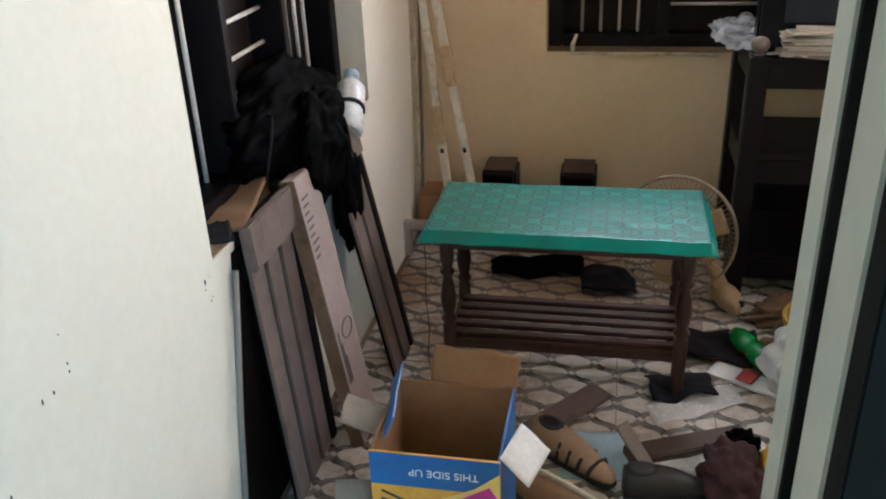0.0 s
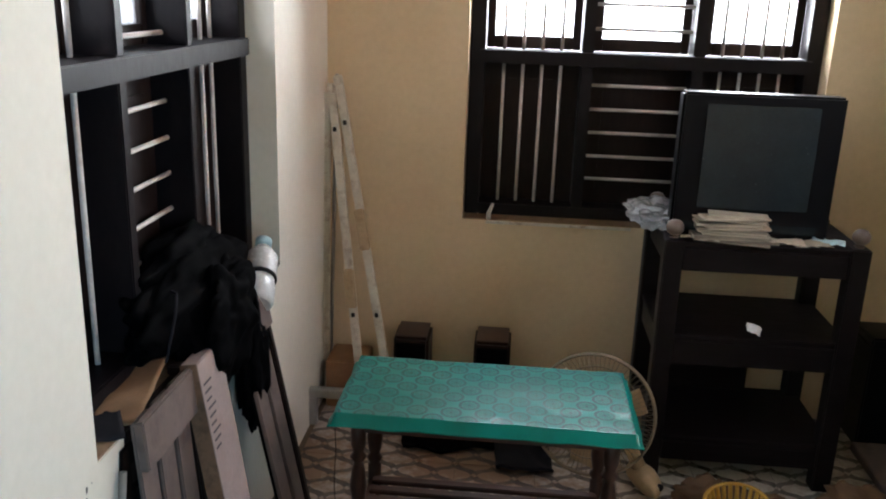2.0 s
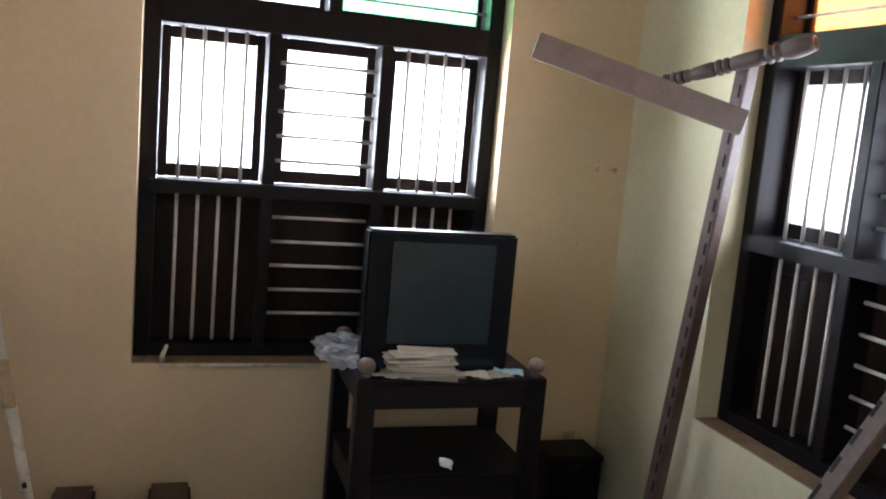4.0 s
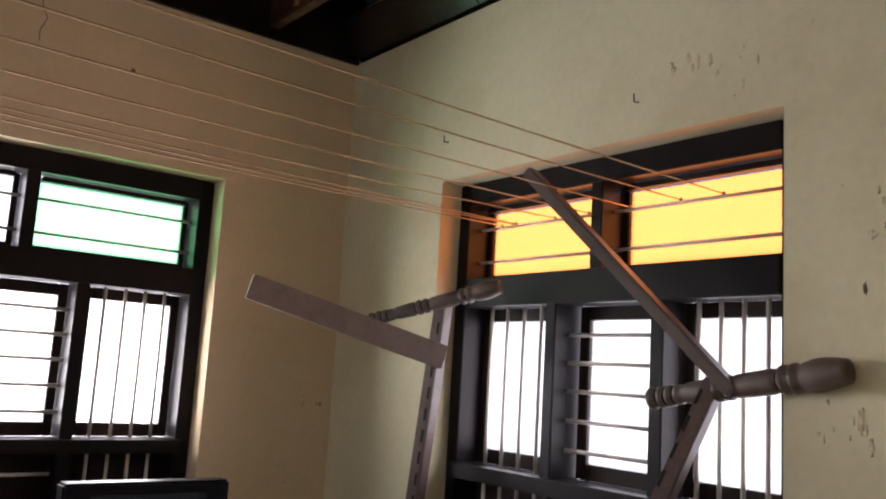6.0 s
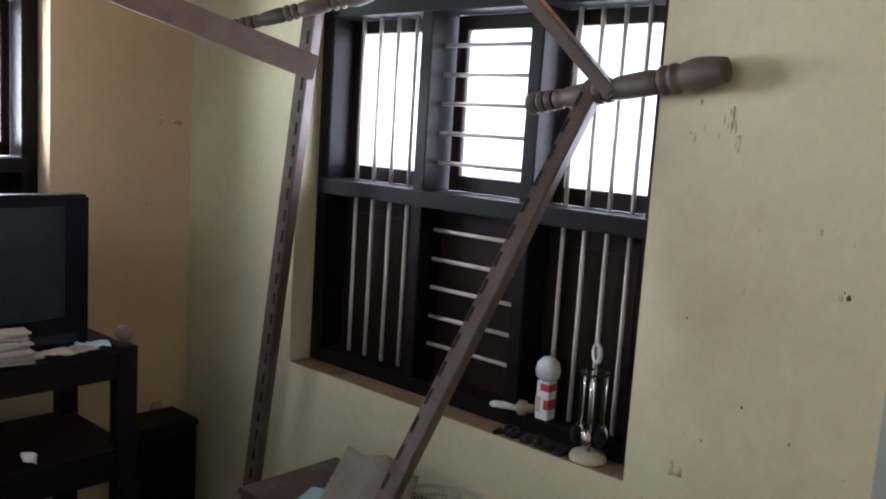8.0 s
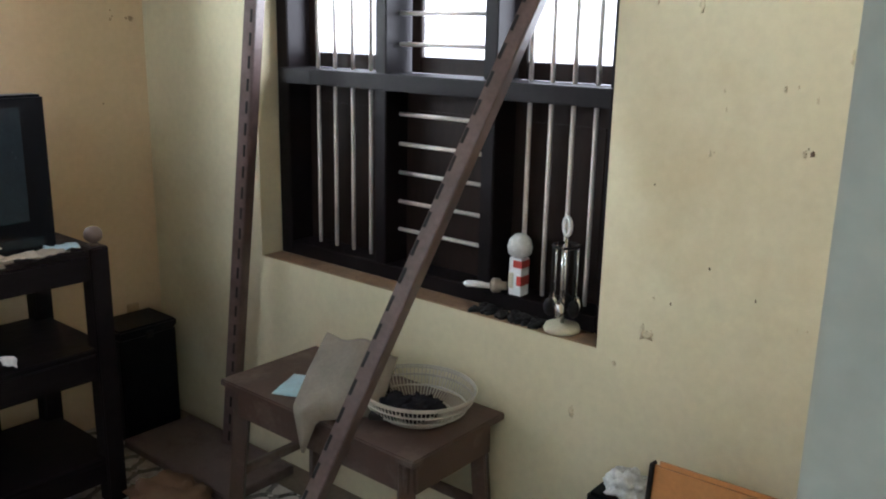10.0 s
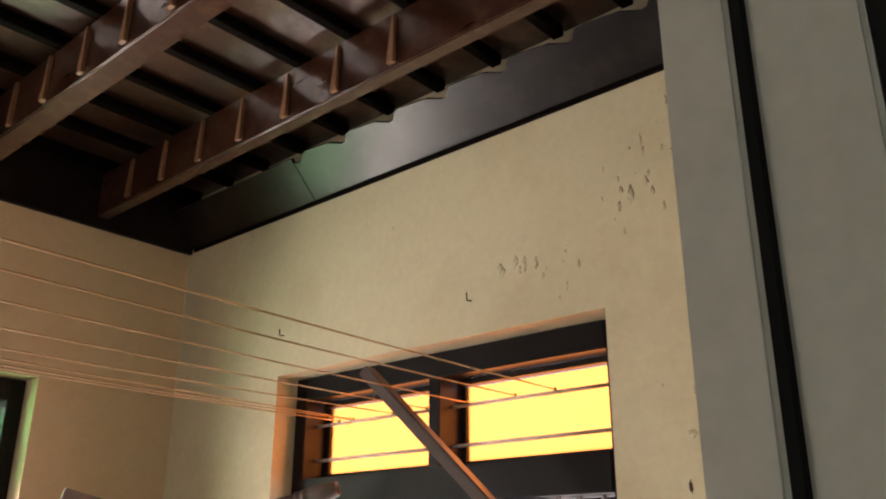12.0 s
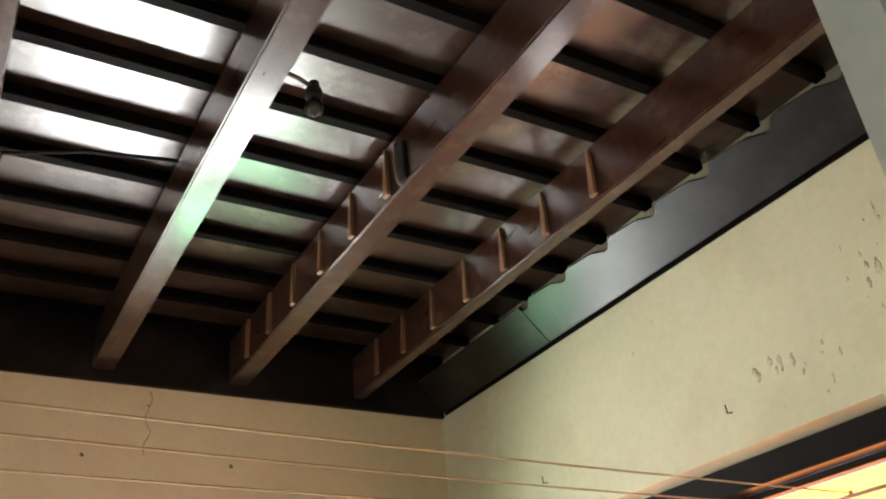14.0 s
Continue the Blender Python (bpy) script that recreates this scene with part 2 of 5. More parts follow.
# the side towards the hall is unlit; its darkness is put into the colour
part("unlit_edge", box(B(), DOOR_R + 0.007, 0.24, 0.564, 0.5925, 0, 2.25, 0.002), M_SHADE_SLAB, jamb, "outer edge coloured black to look unlit")
bm = B()
box(bm, LEFT, 0.175, 0.578, 0.702, 2.255, 2.299, 0.003)
part("head", bm, M_JAMB, jamb)


def window(name, m, wide, bays, panes, label, rail=RAIL, lift=0.0, mull=0.045, ajar=False):
    """A three-light barred window: u runs along the wall, v outwards, z up. panes: glass of the two top lights.
    rail and lift: the height of the middle rail and how far the lower bars are raised; ajar: the middle leaf stands open by a crack."""
    at = m @ Vector((wide / 2, 0.12, SILL))
    win = thing(name, at, label, "window", kind="structure")
    def piece(nm, boxes, mat, lab="", bevel=0.003, parent=None):
        bm = B()
        for b in boxes:
            box(bm, *b, bevel)
        bmesh.ops.transform(bm, matrix=m, verts=bm.verts)
        return part(nm, bm, mat, parent or win, lab)
    v0, v1, e = 0.088, 0.215, 0.002
    side = 0.058
    starts = [side, side + bays[0] + mull, side + bays[0] + bays[1] + 2 * mull]
    z_t0, z_t1, z_top = 1.945, 2.045, 2.315
    piece("window_frame", [(e, side, v0, v1, SILL + e, HEAD - e), (wide - side, wide - e, v0, v1, SILL + e, HEAD - e),
                           (side, wide - side, v0, v1, SILL + e, SILL + 0.05), (side, wide - side, v0, v1, z_top, HEAD - e)], M_DARKWOOD)
    piece("transom", [(side, wide - side, v0 - 0.006, v1, z_t0, z_t1)], M_DARKWOOD)
    piece("rail", [(side - 0.02, wide - side + 0.02, v0 - 0.022, v1, rail - 0.05, rail)], M_DARKWOOD, "dusty projecting rail")
    piece("window_sill", [(0.004, wide - 0.004, 0.004, v0 - 0.002, SILL - 0.004, SILL + 0.004)], M_SILL, "dusty brown sill", 0.001)
    for k in (1, 2):
        u = starts[k] - mull
        piece("mullion", [(u, u + mull, v0 - 0.004, v1, SILL + 0.05, rail - 0.05)], M_DARKWOOD)
        piece("mullion", [(u, u + mull, v0 - 0.004, v1, rail, z_t0)], M_DARKWOOD)
    half = (wide - 2 * side - mull) / 2
    piece("mullion", [(side + half, side + half + mull, v0 - 0.003, v1, z_t1, z_top)], M_DARKWOOD)
    for k in range(3):
        u, bay = starts[k], bays[k]
        # closed wooden leaf below
        leaf = piece("shutter", [(u - 0.006, u + bay + 0.006, 0.185, 0.207, SILL + 0.044, rail - 0.044)], M_SHUTTER, "closed dark wooden shutter", 0.004)
        piece("shutter_panel", [(u + 0.05, u + bay - 0.05, 0.178, 0.1845, SILL + 0.11, rail - 0.11)], M_SHUTTER, parent=leaf)
        # glazed leaf above
        b = 0.034
        g = 0.016 if ajar and k == 1 else 0.002
        sash = piece("sash", [(u + g, u + b + (g - 0.002) * 1.6, 0.182, 0.212, rail + 0.002, z_t0 - 0.002), (u + bay - b, u + bay - 0.002, 0.182, 0.212, rail + 0.002, z_t0 - 0.002),
                              (u + b + (g - 0.002) * 1.6, u + bay - b, 0.182, 0.212, rail + 0.002, rail + 0.05), (u + b + (g - 0.002) * 1.6, u + bay - b, 0.182, 0.212, z_t0 - 0.045, z_t0 - 0.002)], M_SHUTTER)
        pane = piece("pane", [(u + b + (g - 0.002) * 1.6, u + bay - b, 0.196, 0.200, rail + 0.05, z_t0 - 0.045)], M_CLEAR, "clear daylit glass", 0, sash)
        pane.visible_shadow = False
        # bars
        for z0, z1, levels in ((SILL + 0.05, rail - 0.05, tuple(zz + lift for zz in (0.912, 1.003, 1.096, 1.187, 1.28))), (rail, z_t0, (1.492, 1.583, 1.674, 1.762, 1.85))):
            if k != 1:
                for j in range(4):
                    uu = u + bay * (j + 1) / 5
                    bm = tube(B(), [(uu, 0.150, z0 - 0.004), (uu, 0.150, z1 + 0.004)], 0.0065, 8)
                    bmesh.ops.transform(bm, matrix=m, verts=bm.verts)
                    part("bar", bm, M_ROD, win)
            else:
                for zz in levels:
                    bm = tube(B(), [(u - 0.004, 0.150, zz), (u + bay + 0.004, 0.150, zz)], 0.0065, 8)
                    bmesh.ops.transform(bm, matrix=m, verts=bm.verts)
                    part("bar", bm, M_ROD, win)
    for k in range(2):
        u = side + k * (half + mull)
        # top-hung light, its lower edge pushed out a little
        pane = piece("transom_pane", [(u + 0.022, u + half - 0.022, 0.198, 0.202, z_t1 + 0.022, z_top - 0.02)], panes[k], "", 0)
        pane.visible_shadow = True
        piece("transom_sash", [(u + 0.002, u + 0.022, 0.185, 0.212, z_t1 + 0.002, z_top - 0.002), (u + half - 0.022, u + half - 0.002, 0.185, 0.212, z_t1 + 0.002, z_top - 0.002),
                               (u + 0.022, u + half - 0.022, 0.185, 0.212, z_t1 + 0.002, z_t1 + 0.022), (u + 0.022, u + half - 0.022, 0.155, 0.182, z_top - 0.02, z_top - 0.002)], M_SHUTTER, bevel=0.002)
        for zz in (z_t1 + 0.065, z_t1 + 0.185):
            bm = tube(B(), [(u - 0.004, 0.150, zz), (u + half + 0.004, 0.150, zz)], 0.0055, 8)
            bmesh.ops.transform(bm, matrix=m, verts=bm.verts)
            part("bar", bm, M_ROD, win)
    return win


M_SILL = surface("dusty_sill", (0.17, 0.10, 0.055), (0.30, 0.20, 0.12), 0.85, 10, 80, 0.4, stain=(0.05, 0.04, 0.03), stain_amount=0.6, stain_scale=9)
M_NORTH = Matrix(((1, 0, 0, B0), (0, 1, 0, BACK), (0, 0, 1, 0), (0, 0, 0, 1)))
M_EAST = Matrix(((0, 1, 0, RIGHT), (-1, 0, 0, C1), (0, 0, 1, 0), (0, 0, 0, 1)))
M_WEST = Matrix(((0, -1, 0, LEFT), (1, 0, 0, A0), (0, 0, 1, 0), (0, 0, 0, 1)))
window("window_1", M_NORTH, B1 - B0, (0.367, 0.367, 0.367), (M_CLEAR, M_GREEN), "dark timber window with pale bars and green top lights")
window("window_2", M_EAST, C1 - C0, (0.410, 0.370, 0.349), (M_AMBER, M_AMBER), "dark timber window with pale bars and amber top lights", ajar=True)
window("window_3", M_WEST, A1 - A0, (0.317, 0.345, 0.377), (M_GREEN, M_CLEAR), "dark timber barred window above a dusty sill", rail=1.462, lift=0.046, mull=0.035)

# ---- ceiling ----
bm = B()
y = 2.145 - 0.230 * 20
while y < 3.84:
    box(bm, LEFT - 0.2, RIGHT + 0.2, y, y + 0.2275, 3.26, 3.28, 0.003)
    y += 0.230
solid("ceiling", bm, M_PLANK, "varnished brown plank ceiling with a worn gloss", "ceiling", kind="structure")
bm = B()
box(bm, -1.3, 2.3, -2.5, 4.0, 3.285, 3.36)
solid("roof_slab", bm, M_SHADE_SLAB, "dark floor above the ceiling planks", "roof", kind="structure")
for k in range(24):
    y = 2.145 + 0.230 * (k - 12)
    if FRONT < y < 3.55:
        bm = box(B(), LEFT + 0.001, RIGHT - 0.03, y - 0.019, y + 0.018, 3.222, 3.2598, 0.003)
        solid("ceiling_batten", bm, M_BATTEN_SHADE, "dark narrow ceiling batten", "batten", "ceiling battens", kind="structure")
for x, wide in ((-0.885, 0.06), (-0.505, 0.078), (0.026, 0.078), (0.528, 0.078), (1.060, 0.050)):
    bm = box(B(), x, x + wide, FRONT + 0.003, BACK - 0.026, 3.04, 3.2215, 0.005)
    solid("ceiling_beam", bm, M_BEAM, "varnished brown ceiling beam with scuffed edges", "beam", "ceiling beams", kind="structure")
# the sloping boards between the east wall and the ceiling, their upper edge cut round the battens
def slope_board(edge, y0, y1, label):
    """A board tilted 45 degrees; edge: (y, rise) pairs of the ragged upper side."""
    bm = B()
    low = [Vector((RIGHT - 0.002, y, 3.022)) for y, rise in edge]
    top = [Vector((RIGHT - 0.002 - rise, y, 3.022 + rise)) for y, rise in edge]
    off = Vector((0.011, 0, 0.011))
    rows = [[bm.verts.new(p) for p in row] for row in (low, top, [p + off for p in top], [p + Vector((0, 0, 0.02)) for p in low])]
    for r in range(4):
        for k in range(len(edge) - 1):
            bm.faces.new((rows[r][k], rows[r][k + 1], rows[(r + 1) % 4][k + 1], rows[(r + 1) % 4][k]))
    for k in (0, -1):
        bm.faces.new([rows[r][k] for r in range(4)])
    solid("trim_east", bm, M_FASCIA, label, "trim", kind="structure")


edge = [(0.705, 0.122)]
for k in range(9):
    y = 0.715 + 0.230 * k
    edge += [(y + 0.03, 0.124), (y + 0.14, 0.130), (y + 0.165, 0.128), (y + 0.185, 0.112), (y + 0.205, 0.109), (y + 0.225, 0.114)]
edge = [p for p in edge if p[0] < 2.775] + [(2.782, 0.112)]
slope_board(edge, 0, 0, "dark glossy sloping board with a notched edge under the ceiling")
slope_board([(2.786, 0.125), (3.0, 0.125), (3.575, 0.125)], 0, 0, "dark sloping board in the ceiling corner")
bm = box(B(), RIGHT - 0.012, RIGHT - 0.001, FRONT + 0.003, BACK - 0.04, 3.004, 3.021, 0.003)
solid("trim_east_bead", bm, M_BATTEN_SHADE, "dark bead under the sloping board", "trim", kind="structure")
bm = box(B(), LEFT + 0.001, RIGHT - 0.001, BACK - 0.022, BACK - 0.001, 3.0, 3.2595, 0.002)
box(bm, LEFT + 0.001, RIGHT - 0.037, BACK - 0.036, BACK - 0.0225, 2.992, 3.012, 0.003)
solid("trim_north", bm, M_FASCIA, "dark wall plate board under the ceiling", "trim", kind="structure")

# ---- ground outside and floor ----
M_EARTH = surface("bare_earth", (0.25, 0.2, 0.14), (0.4, 0.33, 0.24), 0.9, 1, 12, 0.3)
bm = box(B(), -300, 300, -300, 300, -0.32, -0.12)
solid("ground", bm, M_EARTH, "bare sunlit earth outside the windows", "ground", kind="structure")
M_GROUT = surface("floor_bed", (0.12, 0.09, 0.06), (0.22, 0.17, 0.12), 0.9, 5, 60, 0.2)
bm = box(B(), LEFT, RIGHT, -2.2, BACK, -0.11, -0.004)
solid("floor", bm, M_GROUT, "patterned tile floor with brown dirt", "floor", kind="structure")

# ---- things: shape helpers ----
def lump(bm, centre, radii, amp=0.25, freq=3.0, seed=0, floor_z=None, sub=4, m=Matrix()):
    """A crumpled soft heap: a ball pushed in and out by noise, flattened where it rests."""
    vs = bmesh.ops.create_icosphere(bm, subdivisions=sub, radius=1)["verts"]
    for v in vs:
        d = v.co.normalized()
        k = 1 + amp * noise.noise(d * freq + Vector((seed * 7.3, seed, 0))) + amp * 0.5 * noise.noise(d * freq * 2.7 + Vector((0, seed * 3.1, 5))) + amp * 0.12 * abs(noise.noise(d * freq * 5.5 + Vector((3, seed, 9))))
        v.co = m @ (Vector((d.x * radii[0], d.y * radii[1], d.z * radii[2])) * k) + Vector(centre)
        if floor_z is not None and v.co.z < floor_z:
            v.co.z = floor_z + 0.002 * noise.noise(v.co * 40)
    for f in bm.faces:
        f.smooth = True
    return bm


def sheet(bm, m, wide, deep, nx=14, ny=14, amp=0.01, freq=6.0, seed=0, thick=0.003, ragged=0.0, drop=None):
    """A thin crumpled sheet with a real thickness, laid in the pose m, centred."""
    layers = []
    for s in (1, -1):
        rows = []
        for j in range(ny + 1):
            row = []
            for i in range(nx + 1):
                x, y = (i / nx - 0.5) * wide, (j / ny - 0.5) * deep
                q = Vector((x * freq + seed * 5.1, y * freq, seed * 1.7))
                z = amp * (noise.noise(q) + 0.5 * noise.noise(q * 2.6))
                if drop:
                    z += drop(x, y)
                ex = ragged * noise.noise(Vector((y * 14, seed, 0))) if i in (0, nx) else 0
                ey = ragged * noise.noise(Vector((x * 14, seed, 4))) if j in (0, ny) else 0
                row.append(bm.verts.new(m @ Vector((x + ex, y + ey, z + s * thick / 2))))
            rows.append(row)
        layers.append(rows)
    up, lo = layers
    for j in range(ny):
        for i in range(nx):
            bm.faces.new((up[j][i], up[j][i + 1], up[j + 1][i + 1], up[j + 1][i])).smooth = True
            bm.faces.new((lo[j][i], lo[j + 1][i], lo[j + 1][i + 1], lo[j][i + 1])).smooth = True
    rim = [(0, i) for i in range(nx)] + [(j, nx) for j in range(ny)] + [(ny, i) for i in range(nx, 0, -1)] + [(j, 0) for j in range(ny, 0, -1)]
    for a, b in zip(rim, rim[1:] + rim[:1]):
        bm.faces.new((up[a[0]][a[1]], lo[a[0]][a[1]], lo[b[0]][b[1]], up[b[0]][b[1]]))
    return bm


def bar_between(bm, a, b, wide, deep, bevel=0.003, up=(0, 0, 1)):
    """A straight squared bar from a to b."""
    m = along(a, b, up)
    n = (Vector(b) - Vector(a)).length
    return box(bm, -wide / 2, wide / 2, -deep / 2, deep / 2, 0, n, bevel, m)


def ring(bm, m, radius, thick, seg=48, tseg=6, squash=1.0):
    """A closed round hoop in the xy plane of m."""
    loops = []
    for i in range(seg):
        a = 2 * math.pi * i / seg
        c = Vector((radius * math.cos(a), radius * squash * math.sin(a), 0))
        d = Vector((math.cos(a), math.sin(a), 0))
        loops.append([bm.verts.new(m @ (c + thick * (math.cos(2 * math.pi * k / tseg) * d + Vector((0, 0, math.sin(2 * math.pi * k / tseg)))))) for k in range(tseg)])
    for i in range(seg):
        a, b = loops[i], loops[(i + 1) % seg]
        for k in range(tseg):
            bm.faces.new((a[k], b[k], b[(k + 1) % tseg], a[(k + 1) % tseg])).smooth = True
    return bm


# ---- more materials ----
def flat(name, colour, rough=0.6, metal=0.0, spread=0.06, bump=0.1, coat=0.0, scale=12, grain=90, **more):
    lo = tuple(max(0.0, c * 0.82) for c in colour)
    hi = tuple(min(1.0, c * 1.14) for c in colour)
    return surface(name, lo, hi, rough, scale, grain, bump, metal, spread=spread, coat=coat, **more)


def cloth_green():
    """Green vinyl cloth, embossed with a small lattice of rosettes."""
    m, n, l, p = material("green_vinyl_cloth")
    co = n.new("ShaderNodeTexCoord")
    mp = n.new("ShaderNodeMapping")
    mp.inputs["Rotation"].default_value = (0, 0, radians(45))
    mp.inputs["Scale"].default_value = (15.5, 15.5, 15.5)
    l.new(co.outputs["Object"], mp.inputs[0])
    sep = n.new("ShaderNodeSeparateXYZ")
    l.new(mp.outputs[0], sep.inputs[0])

    def math_node(op, a, b=None, val=None):
        k = n.new("ShaderNodeMath")
        k.operation = op
        l.new(a, k.inputs[0])
        if b is not None:
            l.new(b, k.inputs[1])
        if val is not None:
            k.inputs[1].default_value = val
        return k.outputs[0]
    cell = []
    for axis in (0, 1):
        f = math_node("FRACT", sep.outputs[axis])
        cell.append(math_node("SUBTRACT", f, val=0.5))
    r = math_node("SQRT", math_node("ADD", math_node("MULTIPLY", cell[0], cell[0]), math_node("MULTIPLY", cell[1], cell[1])))
    ring_line = math_node("LESS_THAN", math_node("ABSOLUTE", math_node("SUBTRACT", r, val=0.39)), val=0.065)
    inner = math_node("LESS_THAN", r, val=0.29)
    core = math_node("LESS_THAN", r, val=0.07)
    turn = math_node("ARCTAN2", cell[0], cell[1])
    petal = math_node("GREATER_THAN", math_node("SINE", math_node("MULTIPLY", turn, val=6.0)), val=0.1)
    dashes = math_node("GREATER_THAN", math_node("SINE", math_node("MULTIPLY", turn, val=12.0)), val=-0.4)
    pat = math_node("MULTIPLY", ring_line, math_node("ADD", math_node("MULTIPLY", dashes, val=0.3), val=0.7))
    pat = math_node("MAXIMUM", pat, math_node("MULTIPLY", math_node("ADD", math_node("MULTIPLY", petal, val=0.22), val=0.32), inner))
    pat = math_node("MAXIMUM", pat, core)
    geo = n.new("ShaderNodeNewGeometry")
    nsep = n.new("ShaderNodeSeparateXYZ")
    l.new(geo.outputs["Normal"], nsep.inputs[0])
    pat = math_node("MULTIPLY", pat, math_node("GREATER_THAN", nsep.outputs[2], val=0.93))
    nz = n.new("ShaderNodeTexNoise")
    nz.inputs["Scale"].default_value, nz.inputs["Detail"].default_value = 5, 6
    l.new(co.outputs["Object"], nz.inputs["Vector"])
    ramp = n.new("ShaderNodeValToRGB")
    ramp.color_ramp.elements[0].position, ramp.color_ramp.elements[1].position = 0.3, 0.75
    ramp.color_ramp.elements[0].color, ramp.color_ramp.elements[1].color = (0.0, 0.15, 0.118, 1), (0.004, 0.24, 0.20, 1)
    l.new(nz.outputs[0], ramp.inputs[0])
    mx = n.new("ShaderNodeMix")
    mx.data_type = "RGBA"
    mx.inputs[7].default_value = (0.0, 0.055, 0.055, 1)
    l.new(math_node("MULTIPLY", pat, math_node("ADD", nz.outputs[0], val=0.35)), mx.inputs[0]), l.new(ramp.outputs[0], mx.inputs[6])
    l.new(mx.outputs[2], p.inputs["Base Color"])
    bp = n.new("ShaderNodeBump")
    bp.inputs["Strength"].default_value, bp.inputs["Distance"].default_value = 0.35, 0.002
    l.new(math_node("ADD", pat, math_node("MULTIPLY", nz.outputs[0], val=3.0)), bp.inputs["Height"]), l.new(bp.outputs[0], p.inputs["Normal"])
    p.inputs["Roughness"].default_value = 0.42
    p.inputs["Specular IOR Level"].default_value = 0.22
    p.inputs["Coat Weight"].default_value, p.inputs["Coat Roughness"].default_value, p.inputs["Coat IOR"].default_value = 0.65, 0.20, 1.5
    return m


M_VINYL = cloth_green()
M_BLACKPLASTIC = flat("black_plastic", (0.003, 0.0035, 0.005), 0.42, bump=0.05, spec=0.12)
M_SCREEN = flat("dark_tube_glass", (0.012, 0.018, 0.022), 0.22, bump=0.0, spec=0.3)
M_PAPER = flat("old_paper", (0.36, 0.32, 0.255), 0.85, spread=0.45, bump=0.2)
M_PAPERBLUE = flat("pale_blue_paper", (0.42, 0.60, 0.68), 0.7)
M_WHITEPLASTIC = flat("thin_white_plastic", (0.60, 0.61, 0.61), 0.25, bump=0.2)
M_BAGPLASTIC = flat("smooth_white_plastic", (0.74, 0.76, 0.78), 0.3, bump=0.03, scale=4, grain=20)
M_CARD = flat("brown_cardboard", (0.27, 0.15, 0.075), 0.85, bump=0.2, stain=(0.2, 0.12, 0.06), stain_amount=0.4, stain_scale=8)
M_CARDBLUE = flat("blue_printed_card", (0.02, 0.14, 0.42), 0.45, bump=0.05)
M_CARDORANGE = flat("orange_printed_card", (0.75, 0.40, 0.07), 0.45, bump=0.05)
M_CARDYELLOW = flat("yellow_printed_card", (0.80, 0.62, 0.20), 0.45, bump=0.05)
M_MAGENTA = flat("magenta_printed_card", (0.50, 0.04, 0.28), 0.45, bump=0.05)
M_INKWHITE = flat("white_print", (0.78, 0.80, 0.82), 0.5, bump=0.0)
M_INKDARK = flat("dark_print", (0.05, 0.04, 0.05), 0.6, bump=0.0)
M_GREYWOOD = flat("dusty_grey_wood", (0.135, 0.098, 0.085), 0.75, spread=0.12, bump=0.4, scale=5, grain=50, stain=(0.05, 0.035, 0.03), stain_amount=0.7, stain_scale=9)
M_PINKCARD = flat("pale_printed_carton", (0.31, 0.24, 0.225), 0.7, stain=(0.20, 0.12, 0.09), stain_amount=0.65, stain_scale=6)
M_BLACKCLOTH = flat("black_cloth", (0.0015, 0.0015, 0.0018), 0.75, bump=0.3, grain=160, spec=0.02)
M_DARKCLOTH = flat("dark_grey_cloth", (0.018, 0.017, 0.021), 0.85, bump=0.4, grain=140, spec=0.1)
M_BATTEN = flat("chipped_white_enamel", (0.62, 0.58, 0.49), 0.5, bump=0.2, stain=(0.22, 0.12, 0.06), stain_amount=0.8, stain_scale=16)
M_BLOCK = flat("yellowed_block", (0.45, 0.33, 0.19), 0.6, stain=(0.2, 0.11, 0.05), stain_amount=0.6, stain_scale=20)
M_STEEL = flat("dull_grey_steel", (0.42, 0.41, 0.39), 0.4, 0.7)
M_CHROME = flat("bright_steel", (0.7, 0.7, 0.7), 0.15, 1.0, bump=0.0)
M_IRON = surface("brown_painted_angle_iron", (0.07, 0.044, 0.038), (0.14, 0.092, 0.082), 0.5, 9, 80, 0.3, stain=(0.03, 0.018, 0.014), stain_amount=0.7, stain_scale=8)
M_SLOT = flat("dark_slot", (0.008, 0.006, 0.006), 0.9)
# same dusty wood in two tones: this paler one for the lit arm
M_ARM = flat("dusty_wood_lit", (0.17, 0.125, 0.105), 0.6, bump=0.3, stain=(0.04, 0.03, 0.025), stain_amount=0.5, stain_scale=11)
# darkened copy for the pieces that stand backlit before the window
M_TURNED = flat("dusty_turned_wood_backlit", (0.10, 0.07, 0.058), 0.6, bump=0.3, stain=(0.04, 0.03, 0.025), stain_amount=0.7, stain_scale=11)
M_CORD = flat("yellow_cord", (0.50, 0.32, 0.16), 0.7, bump=0.0)
M_FANCAGE = flat("yellowed_fan_wire", (0.20, 0.155, 0.10), 0.45)
M_FANBODY = flat("cream_fan_plastic", (0.46, 0.32, 0.17), 0.5)
M_STOOL = flat("dusty_brown_stool", (0.075, 0.045, 0.034), 0.5, bump=0.3, stain=(0.28, 0.23, 0.19), stain_amount=0.5, stain_scale=5)
M_SACK = flat("dusty_beige_cloth", (0.25, 0.22, 0.18), 0.9, bump=0.5, stain=(0.2, 0.15, 0.1), stain_amount=0.5, stain_scale=9)
M_WIRE = flat("white_wire", (0.42, 0.39, 0.33), 0.5)
M_YELLOW = flat("yellow_plastic", (0.60, 0.35, 0.05), 0.4)
M_FIBRE = flat("brown_rags", (0.20, 0.12, 0.07), 0.9, bump=0.6)
M_GREENFOIL = flat("shiny_green_plastic", (0.01, 0.26, 0.06), 0.15, bump=0.3)
